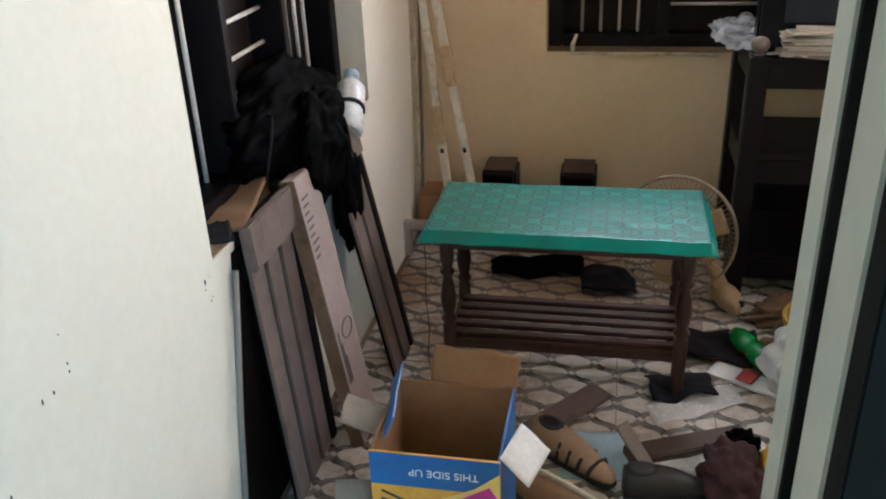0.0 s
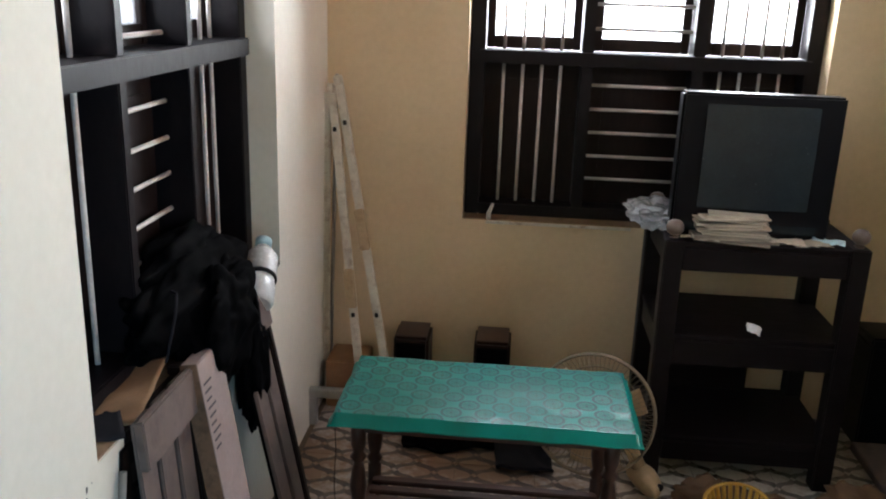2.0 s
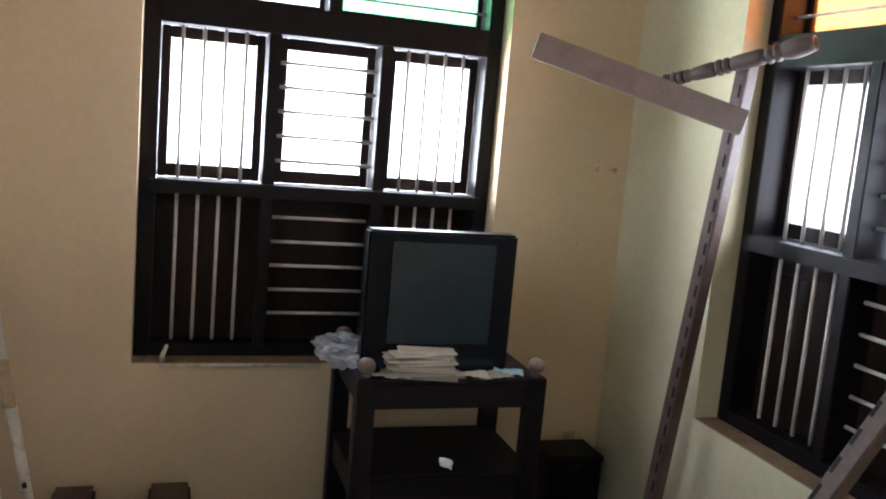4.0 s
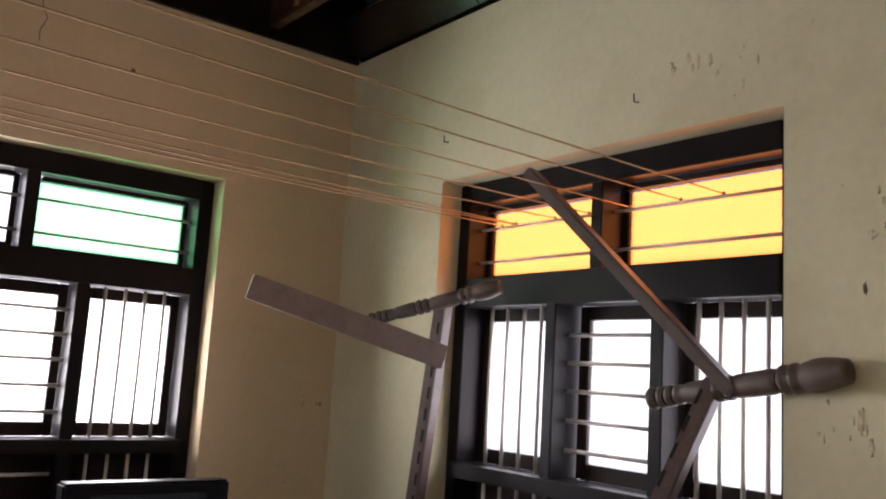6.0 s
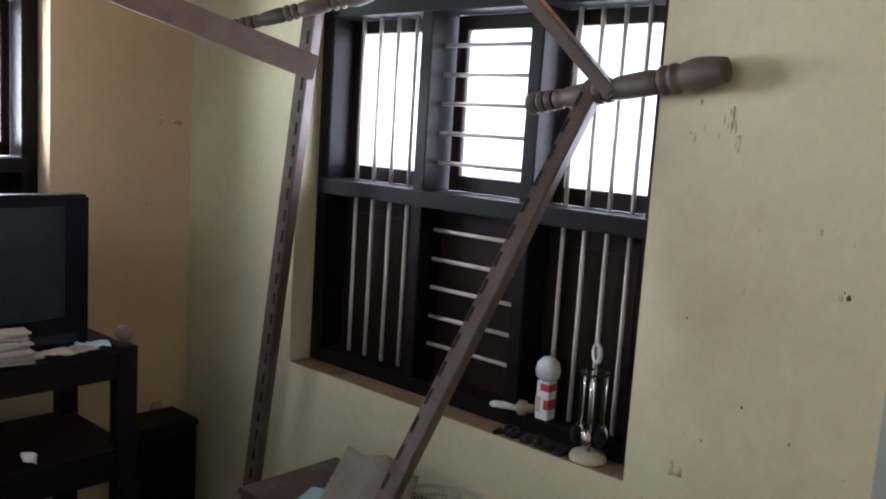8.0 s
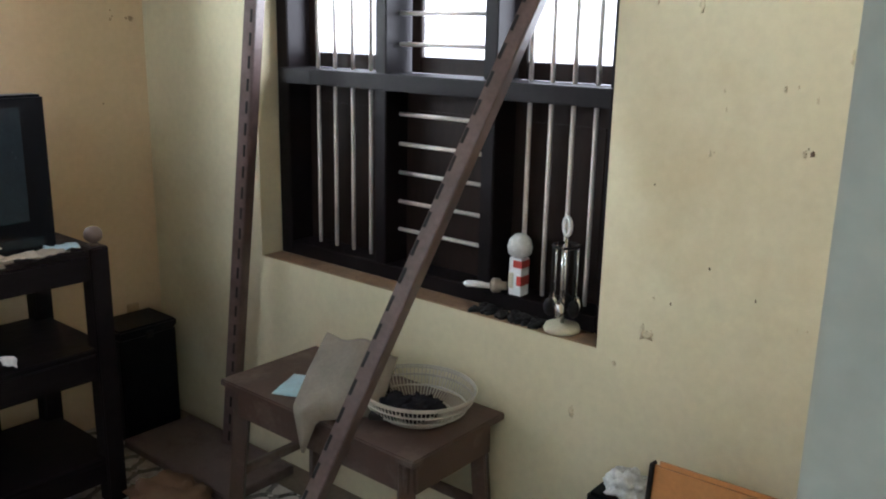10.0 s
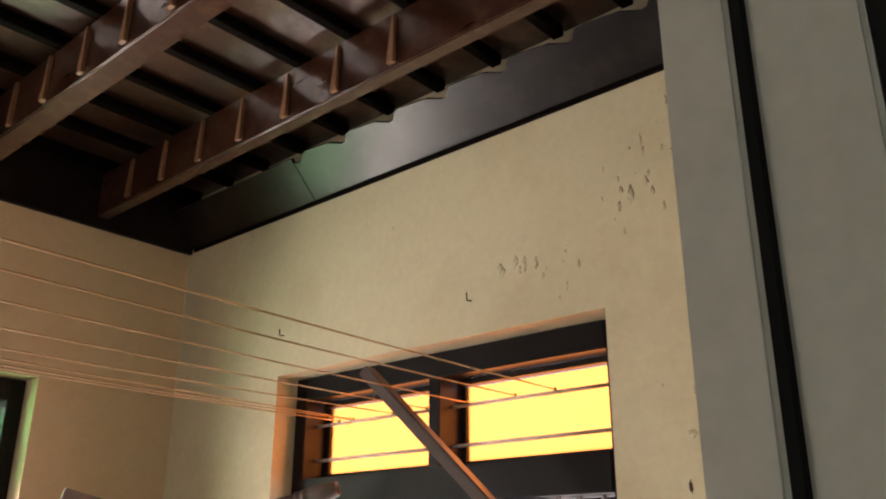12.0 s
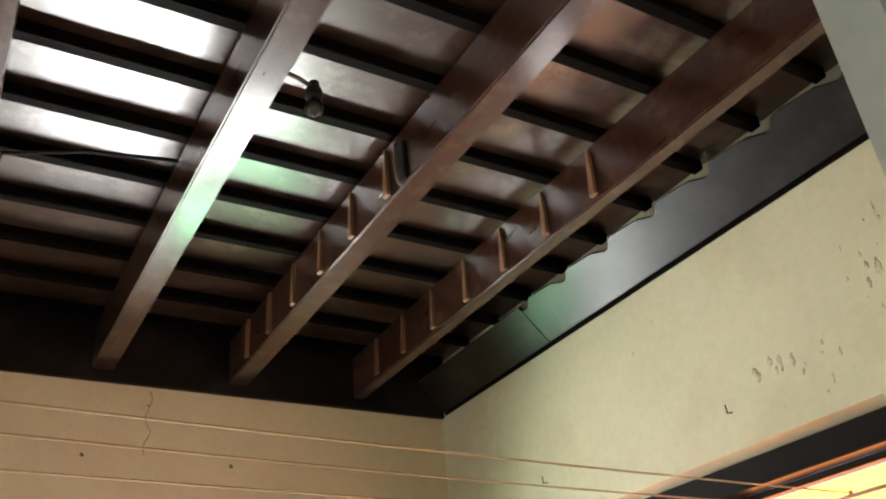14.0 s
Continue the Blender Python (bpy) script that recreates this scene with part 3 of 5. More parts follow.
M_REDCLOTH = flat("dark_red_cloth", (0.035, 0.007, 0.009), 0.85, bump=0.5)
M_ORANGEPACK = flat("orange_packet", (0.82, 0.40, 0.02), 0.3)
M_LIME = flat("lime_print", (0.25, 0.55, 0.05), 0.4)
M_TAN = flat("tan_leather", (0.36, 0.24, 0.16), 0.6, bump=0.3)
M_SHOEDARK = flat("black_shoe_leather", (0.022, 0.02, 0.02), 0.5)
M_SOLE = flat("pale_shoe_sole", (0.55, 0.50, 0.38), 0.7)
M_ORANGEWOOD = flat("orange_brown_laminate", (0.42, 0.19, 0.06), 0.45, bump=0.1)
M_RED = flat("red_print", (0.45, 0.05, 0.04), 0.5)
M_BRASSBALL = flat("dusty_wooden_ball", (0.13, 0.09, 0.07), 0.45)
M_DUST = flat("blistered_plaster", (0.60, 0.525, 0.36), 0.9, bump=0.6)
M_HOLE = flat("dark_plaster_hole", (0.10, 0.07, 0.05), 0.95)
M_BLUEPLASTER = flat("old_blue_paint", (0.22, 0.33, 0.34), 0.9)


# ---- coffee table with its cloth ----
def turned_leg(bm, x, y, top, r=0.0215):
    k = r
    prof = [(k * 0.8, 0.0), (k * 0.95, 0.02), (k * 0.95, 0.20), (k * 0.7, 0.205), (k * 1.15, 0.222), (k * 0.7, 0.238), (k * 0.9, 0.25), (k * 1.15, 0.29), (k * 0.85, 0.34), (k * 0.6, 0.365), (k * 1.1, 0.38), (k * 0.65, 0.395), (k * 1.0, 0.42), (k * 1.0, top)]
    return lathe(bm, prof, Matrix.Translation((x, y, 0)), 16)


TX0, TX1, TY0, TY1, TZ = -0.600, 0.208, 2.338, 2.732, 0.533
table = thing("coffee_table", (-0.2, 2.535, 0), "dark wooden coffee table with turned legs and slatted shelf", "table")
bm = box(B(), TX0 + 0.01, TX1 - 0.01, TY0 + 0.01, TY1 - 0.01, TZ - 0.028, TZ - 0.004, 0.004)
part("tabletop", bm, M_LEGWOOD, table)
bm = B()
box(bm, TX0 + 0.05, TX1 - 0.05, TY0 + 0.05, TY0 + 0.066, TZ - 0.075, TZ - 0.029, 0.002)
box(bm, TX0 + 0.05, TX1 - 0.05, TY1 - 0.066, TY1 - 0.05, TZ - 0.075, TZ - 0.029, 0.002)
part("apron", bm, M_LEGWOOD, table)
for x in (TX0 + 0.062, TX1 - 0.062):
    for y in (TY0 + 0.062, TY1 - 0.062):
        part("leg", turned_leg(B(), x, y, TZ - 0.029), M_LEGWOOD, table)
    part("shelf_rail", box(B(), x - 0.014, x + 0.014, TY0 + 0.08, TY1 - 0.08, 0.125, 0.15, 0.003), M_LEGWOOD, table)
for k in range(5):
    y = TY0 + 0.072 + k * 0.054
    part("shelf_slat", box(B(), TX0 + 0.062, TX1 - 0.062, y, y + 0.032, 0.151, 0.166, 0.003), M_LEGWOOD, table)
part("front_rail", box(B(), TX0 + 0.08, TX1 - 0.08, TY0 + 0.053, TY0 + 0.071, 0.122, 0.156, 0.003), M_LEGWOOD, table)


def hang(x, y):
    over = max(abs(x) - 0.398, 0) + max(abs(y) - 0.191, 0)
    return -min(over * 9, 0.030) if over > 0 else 0.0


bm = sheet(B(), pose((TX0 + TX1) / 2, (TY0 + TY1) / 2, TZ), 0.828, 0.412, 96, 52, 0.0022, 9, 2, 0.003, 0.006, hang)
cloth = solid("tablecloth", bm, M_VINYL, "green embossed vinyl tablecloth with a short crumpled hem", "tablecloth")
part("thread", tube(B(), [(TX0 + 0.012 + 0.003 * math.sin(k * 1.7), TY0 - 0.010 + 0.002 * math.cos(k * 2.3), TZ - 0.035 - 0.058 * k) for k in range(8)], 0.0012, 5), M_SLOT, cloth, "loose dark thread hanging from the hem")

# ---- television stand ----
SX0, SX1, SY0, SY1, SZ = 0.338, 0.982, 3.035, 3.50, 0.865
stand = thing("television_stand", (0.65, 3.26, 0), "dark-stained wooden television stand with open shelves and ball finials", "shelf")
for x in (SX0, SX1 - 0.062):
    for y in (SY0, SY1 - 0.062):
        post = part("post", box(B(), x, x + 0.062, y, y + 0.062, 0, SZ + 0.004, 0.004), M_SHELF, stand)
        bm = lathe(B(), [(0.012, SZ + 0.0035), (0.018, SZ + 0.010), (0.011, SZ + 0.014)] + [(0.003 + 0.026 * math.sin(math.pi * (k + 0.5) / 9), SZ + 0.040 - 0.026 * math.cos(math.pi * (k + 0.5) / 9)) for k in range(9)], Matrix.Translation((x + 0.031, y + 0.031, 0)))
        part("finial", bm, M_BRASSBALL, post, "scuffed wooden ball finial")
for z, rail in ((SZ - 0.02, 0.078), (0.525, 0.085), (0.15, 0.07)):
    part("shelf_board", box(B(), SX0 + 0.01, SX1 - 0.01, SY0 + 0.012, SY1 - 0.012, z, z + 0.018, 0.003), M_SHELF, stand)
    for y in (SY0 + 0.008, SY1 - 0.03):
        part("cross_rail", box(B(), SX0 + 0.0625, SX1 - 0.0625, y, y + 0.022, z - rail, z - 0.0005, 0.003), M_SHELF, stand)
    for x in (SX0 + 0.015, SX1 - 0.037):
        part("side_rail", box(B(), x, x + 0.022, SY0 + 0.0625, SY1 - 0.0625, z - rail, z - 0.0005, 0.003), M_SHELF, stand)
part("back_panel", box(B(), SX0 + 0.063, 0.775, SY1 - 0.040, SY1 - 0.031, 0.1685, 0.4395, 0.002), M_SHELF, stand)
bm = sheet(B(), pose(0.60, SY1 - 0.032, 0.75, 90, 0, 0), 0.36, 0.10, 10, 6, 0.003, 8, 3, 0.003)
solid("grey_card", bm, M_GROUT, "dusty grey card standing at the back of the shelf", "card")
bm = sheet(B(), pose(0.66, 3.062, 0.50, 60, 20, 30), 0.075, 0.03, 8, 5, 0.012, 40, 7, 0.0015, 0.008)
bmesh.ops.translate(bm, vec=(0, 0, 0.543 - min(v.co.z for v in bm.verts)), verts=bm.verts)
solid("paper_scrap", bm, M_INKWHITE, "torn white scrap of paper on the shelf", "paper")

# ---- television ----
tv = thing("television", (0.605, 3.28, SZ), "old black tube television with a dusty dark screen", "television")
VX0, VX1, VY, VZ0, VZ1 = 0.362, 0.866, 3.125, SZ - 0.001, 1.332
bm = B()
box(bm, VX0, VX1, VY, VY + 0.07, VZ0, VZ1, 0.008)
part("bezel", bm, M_BLACKPLASTIC, tv)
bm = B()
front_ring = [(VX0 + 0.012, VY + 0.071, VZ0 + 0.012), (VX1 - 0.012, VY + 0.071, VZ0 + 0.012), (VX1 - 0.012, VY + 0.071, VZ1 - 0.012), (VX0 + 0.012, VY + 0.071, VZ1 - 0.012)]
back_ring = [(VX0 + 0.09, VY + 0.36, VZ0 + 0.012), (VX1 - 0.09, VY + 0.36, VZ0 + 0.012), (VX1 - 0.09, VY + 0.36, VZ1 - 0.10), (VX0 + 0.09, VY + 0.36, VZ1 - 0.10)]
fa, fb = [bm.verts.new(v) for v in front_ring], [bm.verts.new(v) for v in back_ring]
for k in range(4):
    bm.faces.new((fa[k], fa[(k + 1) % 4], fb[(k + 1) % 4], fb[k]))
bm.faces.new(fa[::-1]), bm.faces.new(fb)
bmesh.ops.bevel(bm, geom=list(bm.edges), offset=0.012, segments=2, affect="EDGES")
part("back_shell", bm, M_BLACKPLASTIC, tv)
bm = B()
nx, ny = 14, 12
sw, sh, sx, sz = 0.350, 0.335, 0.614, 1.130
grid = [[bm.verts.new((sx + (i / nx - 0.5) * sw, VY - 0.002 - 0.010 * (1 - (2 * i / nx - 1) ** 2) * (1 - 0.3 * (2 * j / ny - 1) ** 2) - 0.004 * (1 - (2 * j / ny - 1) ** 2), sz + (j / ny - 0.5) * sh)) for i in range(nx + 1)] for j in range(ny + 1)]
for j in range(ny):
    for i in range(nx):
        bm.faces.new((grid[j][i], grid[j][i + 1], grid[j + 1][i + 1], grid[j + 1][i])).smooth = True
part("screen", bm, M_SCREEN, tv, "dusty dark glass screen")
part("control_strip", box(B(), VX0 + 0.04, VX1 - 0.04, VY - 0.003, VY + 0.002, VZ0 + 0.02, VZ0 + 0.05, 0.001), M_SCREEN, tv)

# papers stacked before the television
rnd = random.Random(4)
z = SZ - 0.0015
for k in range(15):
    t = 0.0035 + rnd.random() * 0.005
    m = pose(0.565 + 0.012 * math.sin(k * 1.9) + rnd.uniform(-0.012, 0.012) - 0.0015 * k, 3.086 + rnd.uniform(-0.006, 0.004), z, 0, rnd.uniform(-0.6, 0.6), rnd.uniform(-16, 10))
    w = 0.250 - 0.003 * k + rnd.uniform(-0.03, 0.012)
    bm = B()
    box(bm, -w / 2, w / 2, -0.044, 0.030, 0.0008, t, 0.0012, m)
    solid("magazine", bm, M_PAPER, "yellowed magazine in a stack on the stand", "magazine", "stack of magazines")
    z += t
for k, (x, y, r, w, d, mat) in enumerate(((0.80, 3.075, 12, 0.13, 0.07, M_PAPER), (0.865, 3.10, -20, 0.10, 0.06, M_PAPERBLUE), (0.72, 3.065, 4, 0.12, 0.05, M_PAPER), (0.45, 3.06, -8, 0.12, 0.04, M_PAPER))):
    bm = sheet(B(), pose(x, y, SZ + 0.006, 0, 0, r), w, d, 14, 10, 0.011, 20, k, 0.002)
    bmesh.ops.translate(bm, vec=(0, 0, SZ - 0.0005 + 0.0015 * k - min(v.co.z for v in bm.verts)), verts=bm.verts)
    solid("loose_paper", bm, mat, "crumpled loose paper on the television stand", "paper", "loose papers")
bm = lump(B(), (0.325, 3.27, SZ + 0.035), (0.080, 0.12, 0.045), 0.40, 2.0, 3, SZ - 0.001, 5)
solid("plastic_bag", bm, glass("thin_clear_plastic", (0.93, 0.94, 0.95), 0.5), "crumpled thin white plastic bag on the stand", "bag")


# ---- speakers along the back wall ----
def speaker(x0, x1, label):
    sp = thing("speaker", ((x0 + x1) / 2, 3.47, 0), label, "speaker", "pair of speakers")
    part("cabinet", box(B(), x0, x1, 3.395, 3.56, 0, 0.322, 0.012), M_SHUTTER, sp)
    part("grille", box(B(), x0 + 0.012, x1 - 0.012, 3.387, 3.396, 0.02, 0.300, 0.003), M_BLACKCLOTH, sp)
    part("top_panel", box(B(), x0 + 0.008, x1 - 0.008, 3.40, 3.555, 0.3222, 0.327, 0.002), M_STOOL, sp, "dusty brown top")


speaker(-0.590, -0.452, "dark wooden speaker box standing against the wall")
speaker(-0.277, -0.135, "dark wooden speaker box with a chipped dusty top")


# ---- old tube light fittings leaning in the corner ----
def tube_fitting(a, b, block, label):
    a, b = Vector(a), Vector(b)
    d = (b - a)
    fit_ = thing("tube_light_fitting", a, label, "lamp fitting", "leaning tube light fittings")
    part("batten", bar_between(B(), a, b, 0.032, 0.018, 0.003, (0, 1, 0)), M_BATTEN, fit_)
    p, q = a + d * block, a + d * (block + 0.12)
    off = Vector((0, -0.018, 0))
    part("choke_cover", bar_between(B(), p + off, q + off, 0.040, 0.020, 0.005, (0, 1, 0)), M_BLOCK, fit_, "yellowed choke cover")
    for s in (0.06, 0.30, 0.86):
        p, q = a + d * s + off * 0.75, a + d * (s + 0.014) + off * 0.75
        part("clip", bar_between(B(), p, q, 0.014, 0.010, 0.002, (0, 1, 0)), M_SLOT, fit_)
    for s in (0.0, 0.975):
        p, q = a + d * s + off, a + d * (s + 0.025) + off
        part("lamp_holder", bar_between(B(), p, q, 0.026, 0.028, 0.004, (0, 1, 0)), M_BATTEN, fit_)


tube_fitting((-0.575, 3.34, 0.012), (-0.842, 3.565, 1.295), 0.50, "chipped white tube light batten leaning on the wall")
tube_fitting((-0.700, 3.36, 0.012), (-0.866, 3.555, 1.265), 0.33, "yellowed tube light batten leaning in the corner")
bm = bar_between(B(), (-0.882, 3.50, 0.0), (-0.882, 3.55, 1.23), 0.030, 0.022, 0.003)
solid("corner_strip", bm, M_BATTEN, "dirty white strip standing upright in the corner", "strip")
bm = bar_between(B(), (-0.872, 3.53, 0.0), (-0.845, 3.57, 1.30), 0.014, 0.010, 0.002)
solid("corner_strip", bm, M_STEEL, "thin grey strip standing in the corner", "strip")
bm = B()
box(bm, -0.895, -0.72, 3.24, 3.275, 0.115, 0.150, 0.003)
box(bm, -0.895, -0.86, 3.24, 3.275, 0.0, 0.1148, 0.003)
solid("metal_bracket", bm, M_STEEL, "bent grey metal channel near the corner", "bracket")
bm = box(B(), -0.86, -0.70, 3.40, 3.58, 0.0, 0.20, 0.006)
solid("cardboard_box", bm, M_CARD, "small brown cardboard box in the corner", "box")


# ---- fan ----
fan = thing("table_fan", (0.22, 2.92, 0), "yellowed table fan with a round wire cage", "fan")
FC = Vector((0.142, 2.900, 0.300))
face = Vector((-0.20, -0.93, 0.28)).normalized()
fm = along(FC, FC + face, (0, 0, 1))
for k, (r, h) in enumerate(((0.198, 0.0), (0.200, -0.02), (0.135, 0.035), (0.06, 0.042), (0.15, -0.075))):
    bm = ring(B(), fm @ Matrix.Translation((0, 0, h)), r, 0.0042 if k < 2 else 0.002)
    part("cage_ring", bm, M_FANCAGE, fan)
for k in range(72):
    a = 2 * math.pi * k / 72
    u = Vector((math.cos(a), math.sin(a), 0))
    part("cage_wire", tube(B(), [fm @ (u * 0.05 + Vector((0, 0, 0.042))), fm @ (u * 0.135 + Vector((0, 0, 0.035))), fm @ (u * 0.198)], 0.0009, 4), M_FANCAGE, fan)
    part("cage_wire", tube(B(), [fm @ (u * 0.198 + Vector((0, 0, -0.02))), fm @ (u * 0.15 + Vector((0, 0, -0.075))), fm @ (u * 0.04 + Vector((0, 0, -0.085)))], 0.0009, 4), M_FANCAGE, fan)
bm = B()
for k in range(3):
    a = 2 * math.pi * k / 3 + 0.4
    pm = fm @ Matrix.Rotation(a, 4, "Z") @ Matrix.Translation((0.095, 0, -0.02)) @ Matrix.Rotation(radians(28), 4, "X")
    sheet(bm, pm, 0.15, 0.10, 10, 8, 0.0, 1, 0, 0.003, 0.0, lambda x, y: -3.0 * x * x * 0.4)
part("blade_set", bm, M_FANBODY, fan)
part("hub", lathe(B(), [(0.0, 0.012), (0.03, 0.01), (0.036, -0.02), (0.05, -0.09), (0.045, -0.16), (0.0, -0.17)][::-1], fm), M_FANBODY, fan)
part("neck", tube(B(), [fm @ Vector((0, 0, -0.12)), (0.26, 3.0, 0.2), (0.33, 2.985, 0.06)], [0.022, 0.02, 0.026], 12), M_FANBODY, fan)
bm = B()
lump(bm, (0.345, 2.955, 0.045), (0.048, 0.10, 0.042), 0.05, 2, 1, 0.0, 4, Matrix.Rotation(radians(25), 4, "Z"))
for v in bm.verts:
    s = 0.62 + 2.6 * (v.co.y - 2.86)
    v.co.x = 0.345 + (v.co.x - 0.345) * max(0.45, min(1.1, s))
part("base", bm, M_FANBODY, fan, "cream plastic base tipped on the floor")
part("knob", lathe(B(), [(0.0, 0.0), (0.012, 0.001), (0.012, 0.02), (0.0, 0.021)], pose(0.375, 2.90, 0.055, 70, 0, 20)), M_SLOT, fan)


# ---- slatted timber panels leaning at the west window ----
def slatted_panel(y0, y1, foot_x, top_x, top_z, slats, label):
    """Upright boards with gaps between a head rail and a foot rail, leaning on the wall."""
    ang = math.atan2(foot_x - top_x, top_z)
    m = Matrix.Translation((foot_x, 0, 0.004)) @ Matrix.Rotation(-ang, 4, "Y")
    h = math.hypot(foot_x - top_x, top_z)
    pan = thing("slatted_panel", (foot_x, (y0 + y1) / 2, 0), label, "timber panel", "leaning slatted panels")
    w = (y1 - y0) / slats
    for k in range(slats):
        a = y0 + k * w
        part("slat", box(B(), -0.008, 0.002, a + 0.002, a + w - 0.015, 0.0, h - 0.005, 0.003, m), M_GREYWOOD, pan)
    part("head_rail", box(B(), 0.0025, 0.022, y0, y1, h - 0.11, h, 0.004, m), M_GREYWOOD, pan)
    # black sheet behind the slats gives the shade in their gaps
    part("slat_gap_shade", box(B(), -0.017, -0.0085, y0 + 0.004, y1 - 0.004, 0.0, h - 0.142, 0.001, m), M_BATTEN_SHADE, pan)
    part("back_rail", box(B(), -0.040, -0.0185, y0, y1, h - 0.14, h - 0.02, 0.004, m), M_SHUTTER, pan)
    part("stile", box(B(), -0.045, 0.004, y1 + 0.001, y1 + 0.03, 0.0, h, 0.004, m), M_SHUTTER, pan)


slatted_panel(1.775, 2.045, -0.815, -0.868, 0.780, 3, "dusty grey slatted timber panel leaning under the window")
slatted_panel(2.37, 2.56, -0.705, -0.858, 0.79, 2, "grey slatted timber panel leaning beside a carton")
bm = tube(B(), [(-0.868, 1.56, 0.0), (-0.872, 1.64, 0.35), (-0.874, 1.735, 0.70)], 0.0075, 12)
solid("conduit_pipe", bm, flat("dusty_grey_conduit", (0.20, 0.195, 0.18), 0.6, stain=(0.10, 0.085, 0.07), stain_amount=0.5, stain_scale=12), "narrow grey conduit pipe leaning on the wall", "pipe")
# added dark sheet: colours in the shade between panel and wall
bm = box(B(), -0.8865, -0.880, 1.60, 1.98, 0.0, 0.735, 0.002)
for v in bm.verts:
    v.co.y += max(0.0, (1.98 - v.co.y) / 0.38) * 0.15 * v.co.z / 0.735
solid("backing_board", bm, M_BATTEN_SHADE, "dark tapered sheet standing for the shade between a panel and the wall", "board")
carton = thing("long_carton", (-0.72, 2.12, 0), "long pale printed carton standing beside slatted panels", "carton")
cm = along((-0.735, 2.10, 0.0), (-0.858, 2.11, 0.80), (0, 1, 0))
part("carton_body", box(B(), -0.020, 0.020, -0.075, 0.075, 0.004, 0.80, 0.003, cm), M_PINKCARD, carton)
part("carton_side", box(B(), -0.0195, 0.0195, -0.0765, -0.0752, 0.004, 0.80, 0, cm), flat("stained_brown_card", (0.17, 0.10, 0.06), 0.85, spread=0.1, stain=(0.035, 0.022, 0.016), stain_amount=0.9, stain_scale=14), carton, "brown stained narrow side")
for k in range(9):
    part("print_bar", box(B(), 0.0202, 0.0210, -0.060, -0.015 - 0.008 * (k % 3), 0.74 - 0.020 * k, 0.745 - 0.020 * k, 0, cm), M_INKDARK, carton)
part("print_ring", ring(B(), cm @ pose(0.0206, 0.012, 0.34, 0, 90, 0), 0.026, 0.0016, 28, 5, 1.5), M_INKDARK, carton)
for k in range(3):
    part("print_bar", box(B(), 0.0202, 0.0210, -0.060 + 0.010 * k, -0.053 + 0.010 * k, 0.20, 0.36 - 0.04 * k, 0, cm), M_INKDARK, carton)

# black cloth bag over the sill, bottle, papers on the sill
sackb = thing("black_bag", (-0.93, 2.3, SILL), "crumpled black cloth bag slumped over the window sill", "bag")
part("bag_body", lump(B(), (-0.955, 2.32, 0.86), (0.085, 0.35, 0.125), 0.22, 1.7, 5, SILL + 0.002, 5), M_BLACKCLOTH, sackb)
part("bag_flap", lump(B(), (-0.875, 2.29, 0.79), (0.07, 0.19, 0.15), 0.28, 2.0, 8, None, 5), M_BLACKCLOTH, sackb)
part("bag_corner", lump(B(), (-0.835, 2.43, 0.62), (0.035, 0.08, 0.17), 0.35, 2.2, 12, None, 4), M_BLACKCLOTH, sackb)
part("bag_top", lump(B(), (-0.975, 2.30, 0.955), (0.055, 0.20, 0.07), 0.30, 2.2, 15, None, 4), M_BLACKCLOTH, sackb)
for k in range(2):
    part("bag_strap", tube(B(), [(-0.90, 2.02 + 0.14 * k, 0.80), (-0.885, 2.05 + 0.14 * k, 0.90), (-0.90, 2.10 + 0.14 * k, 0.935), (-0.94, 2.14 + 0.14 * k, 0.93)], 0.0035, 6), M_DARKCLOTH, sackb, "dull grey strap")
bottle = thing("bottle", (-0.87, 2.66, 0.76), "squashed cloudy plastic bottle standing on a panel", "bottle")
bmx = along((-0.848, 2.515, 0.758), (-0.872, 2.65, 0.845), (0, 0, 1)) @ Matrix.Scale(1.45, 4)
part("bottle_body", lathe(B(), [(0.026, 0.0), (0.032, 0.008), (0.032, 0.05), (0.028, 0.058), (0.033, 0.07), (0.032, 0.12), (0.015, 0.145)], bmx), M_WHITEPLASTIC, bottle)
part("bottle_cap", lathe(B(), [(0.017, 0.1455), (0.017, 0.165), (0.0, 0.166)], bmx), M_PAPERBLUE, bottle)
part("band", lathe(B(), [(0.0335, 0.062), (0.034, 0.066), (0.0335, 0.070)], bmx), M_SLOT, bottle)
bm = sheet(B(), pose(-0.945, 1.93, SILL + 0.03, 4, -6, 10), 0.10, 0.28, 10, 14, 0.008, 9, 4, 0.004)
bmesh.ops.translate(bm, vec=(0, 0, SILL + 0.0045 - min(v.co.z for v in bm.verts)), verts=bm.verts)
solid("cardboard_piece", bm, M_CARD, "flattened brown cardboard on the window sill", "cardboard")
bm = sheet(B(), pose(-0.94, 1.80, SILL + 0.03, 0, 0, 30), 0.07, 0.14, 8, 8, 0.01, 14, 9, 0.004)
bmesh.ops.translate(bm, vec=(0, 0, SILL + 0.0045 - min(v.co.z for v in bm.verts)), verts=bm.verts)
solid("cloth_scrap", bm, M_DARKCLOTH, "dark scrap of cloth on the window sill", "cloth")


# ---- open printed carton on the floor ----
KX0, KX1, KY0, KY1, KZ = -0.548, -0.268, 1.560, 1.830, 0.385
kart = thing("cardboard_carton", (-0.41, 1.70, 0), "open blue and orange printed cardboard carton with torn flaps", "carton")
part("carton_base", box(B(), KX0 + 0.003, KX1 - 0.003, KY0 + 0.003, KY1 - 0.003, 0.002, 0.008), M_CARD, kart)
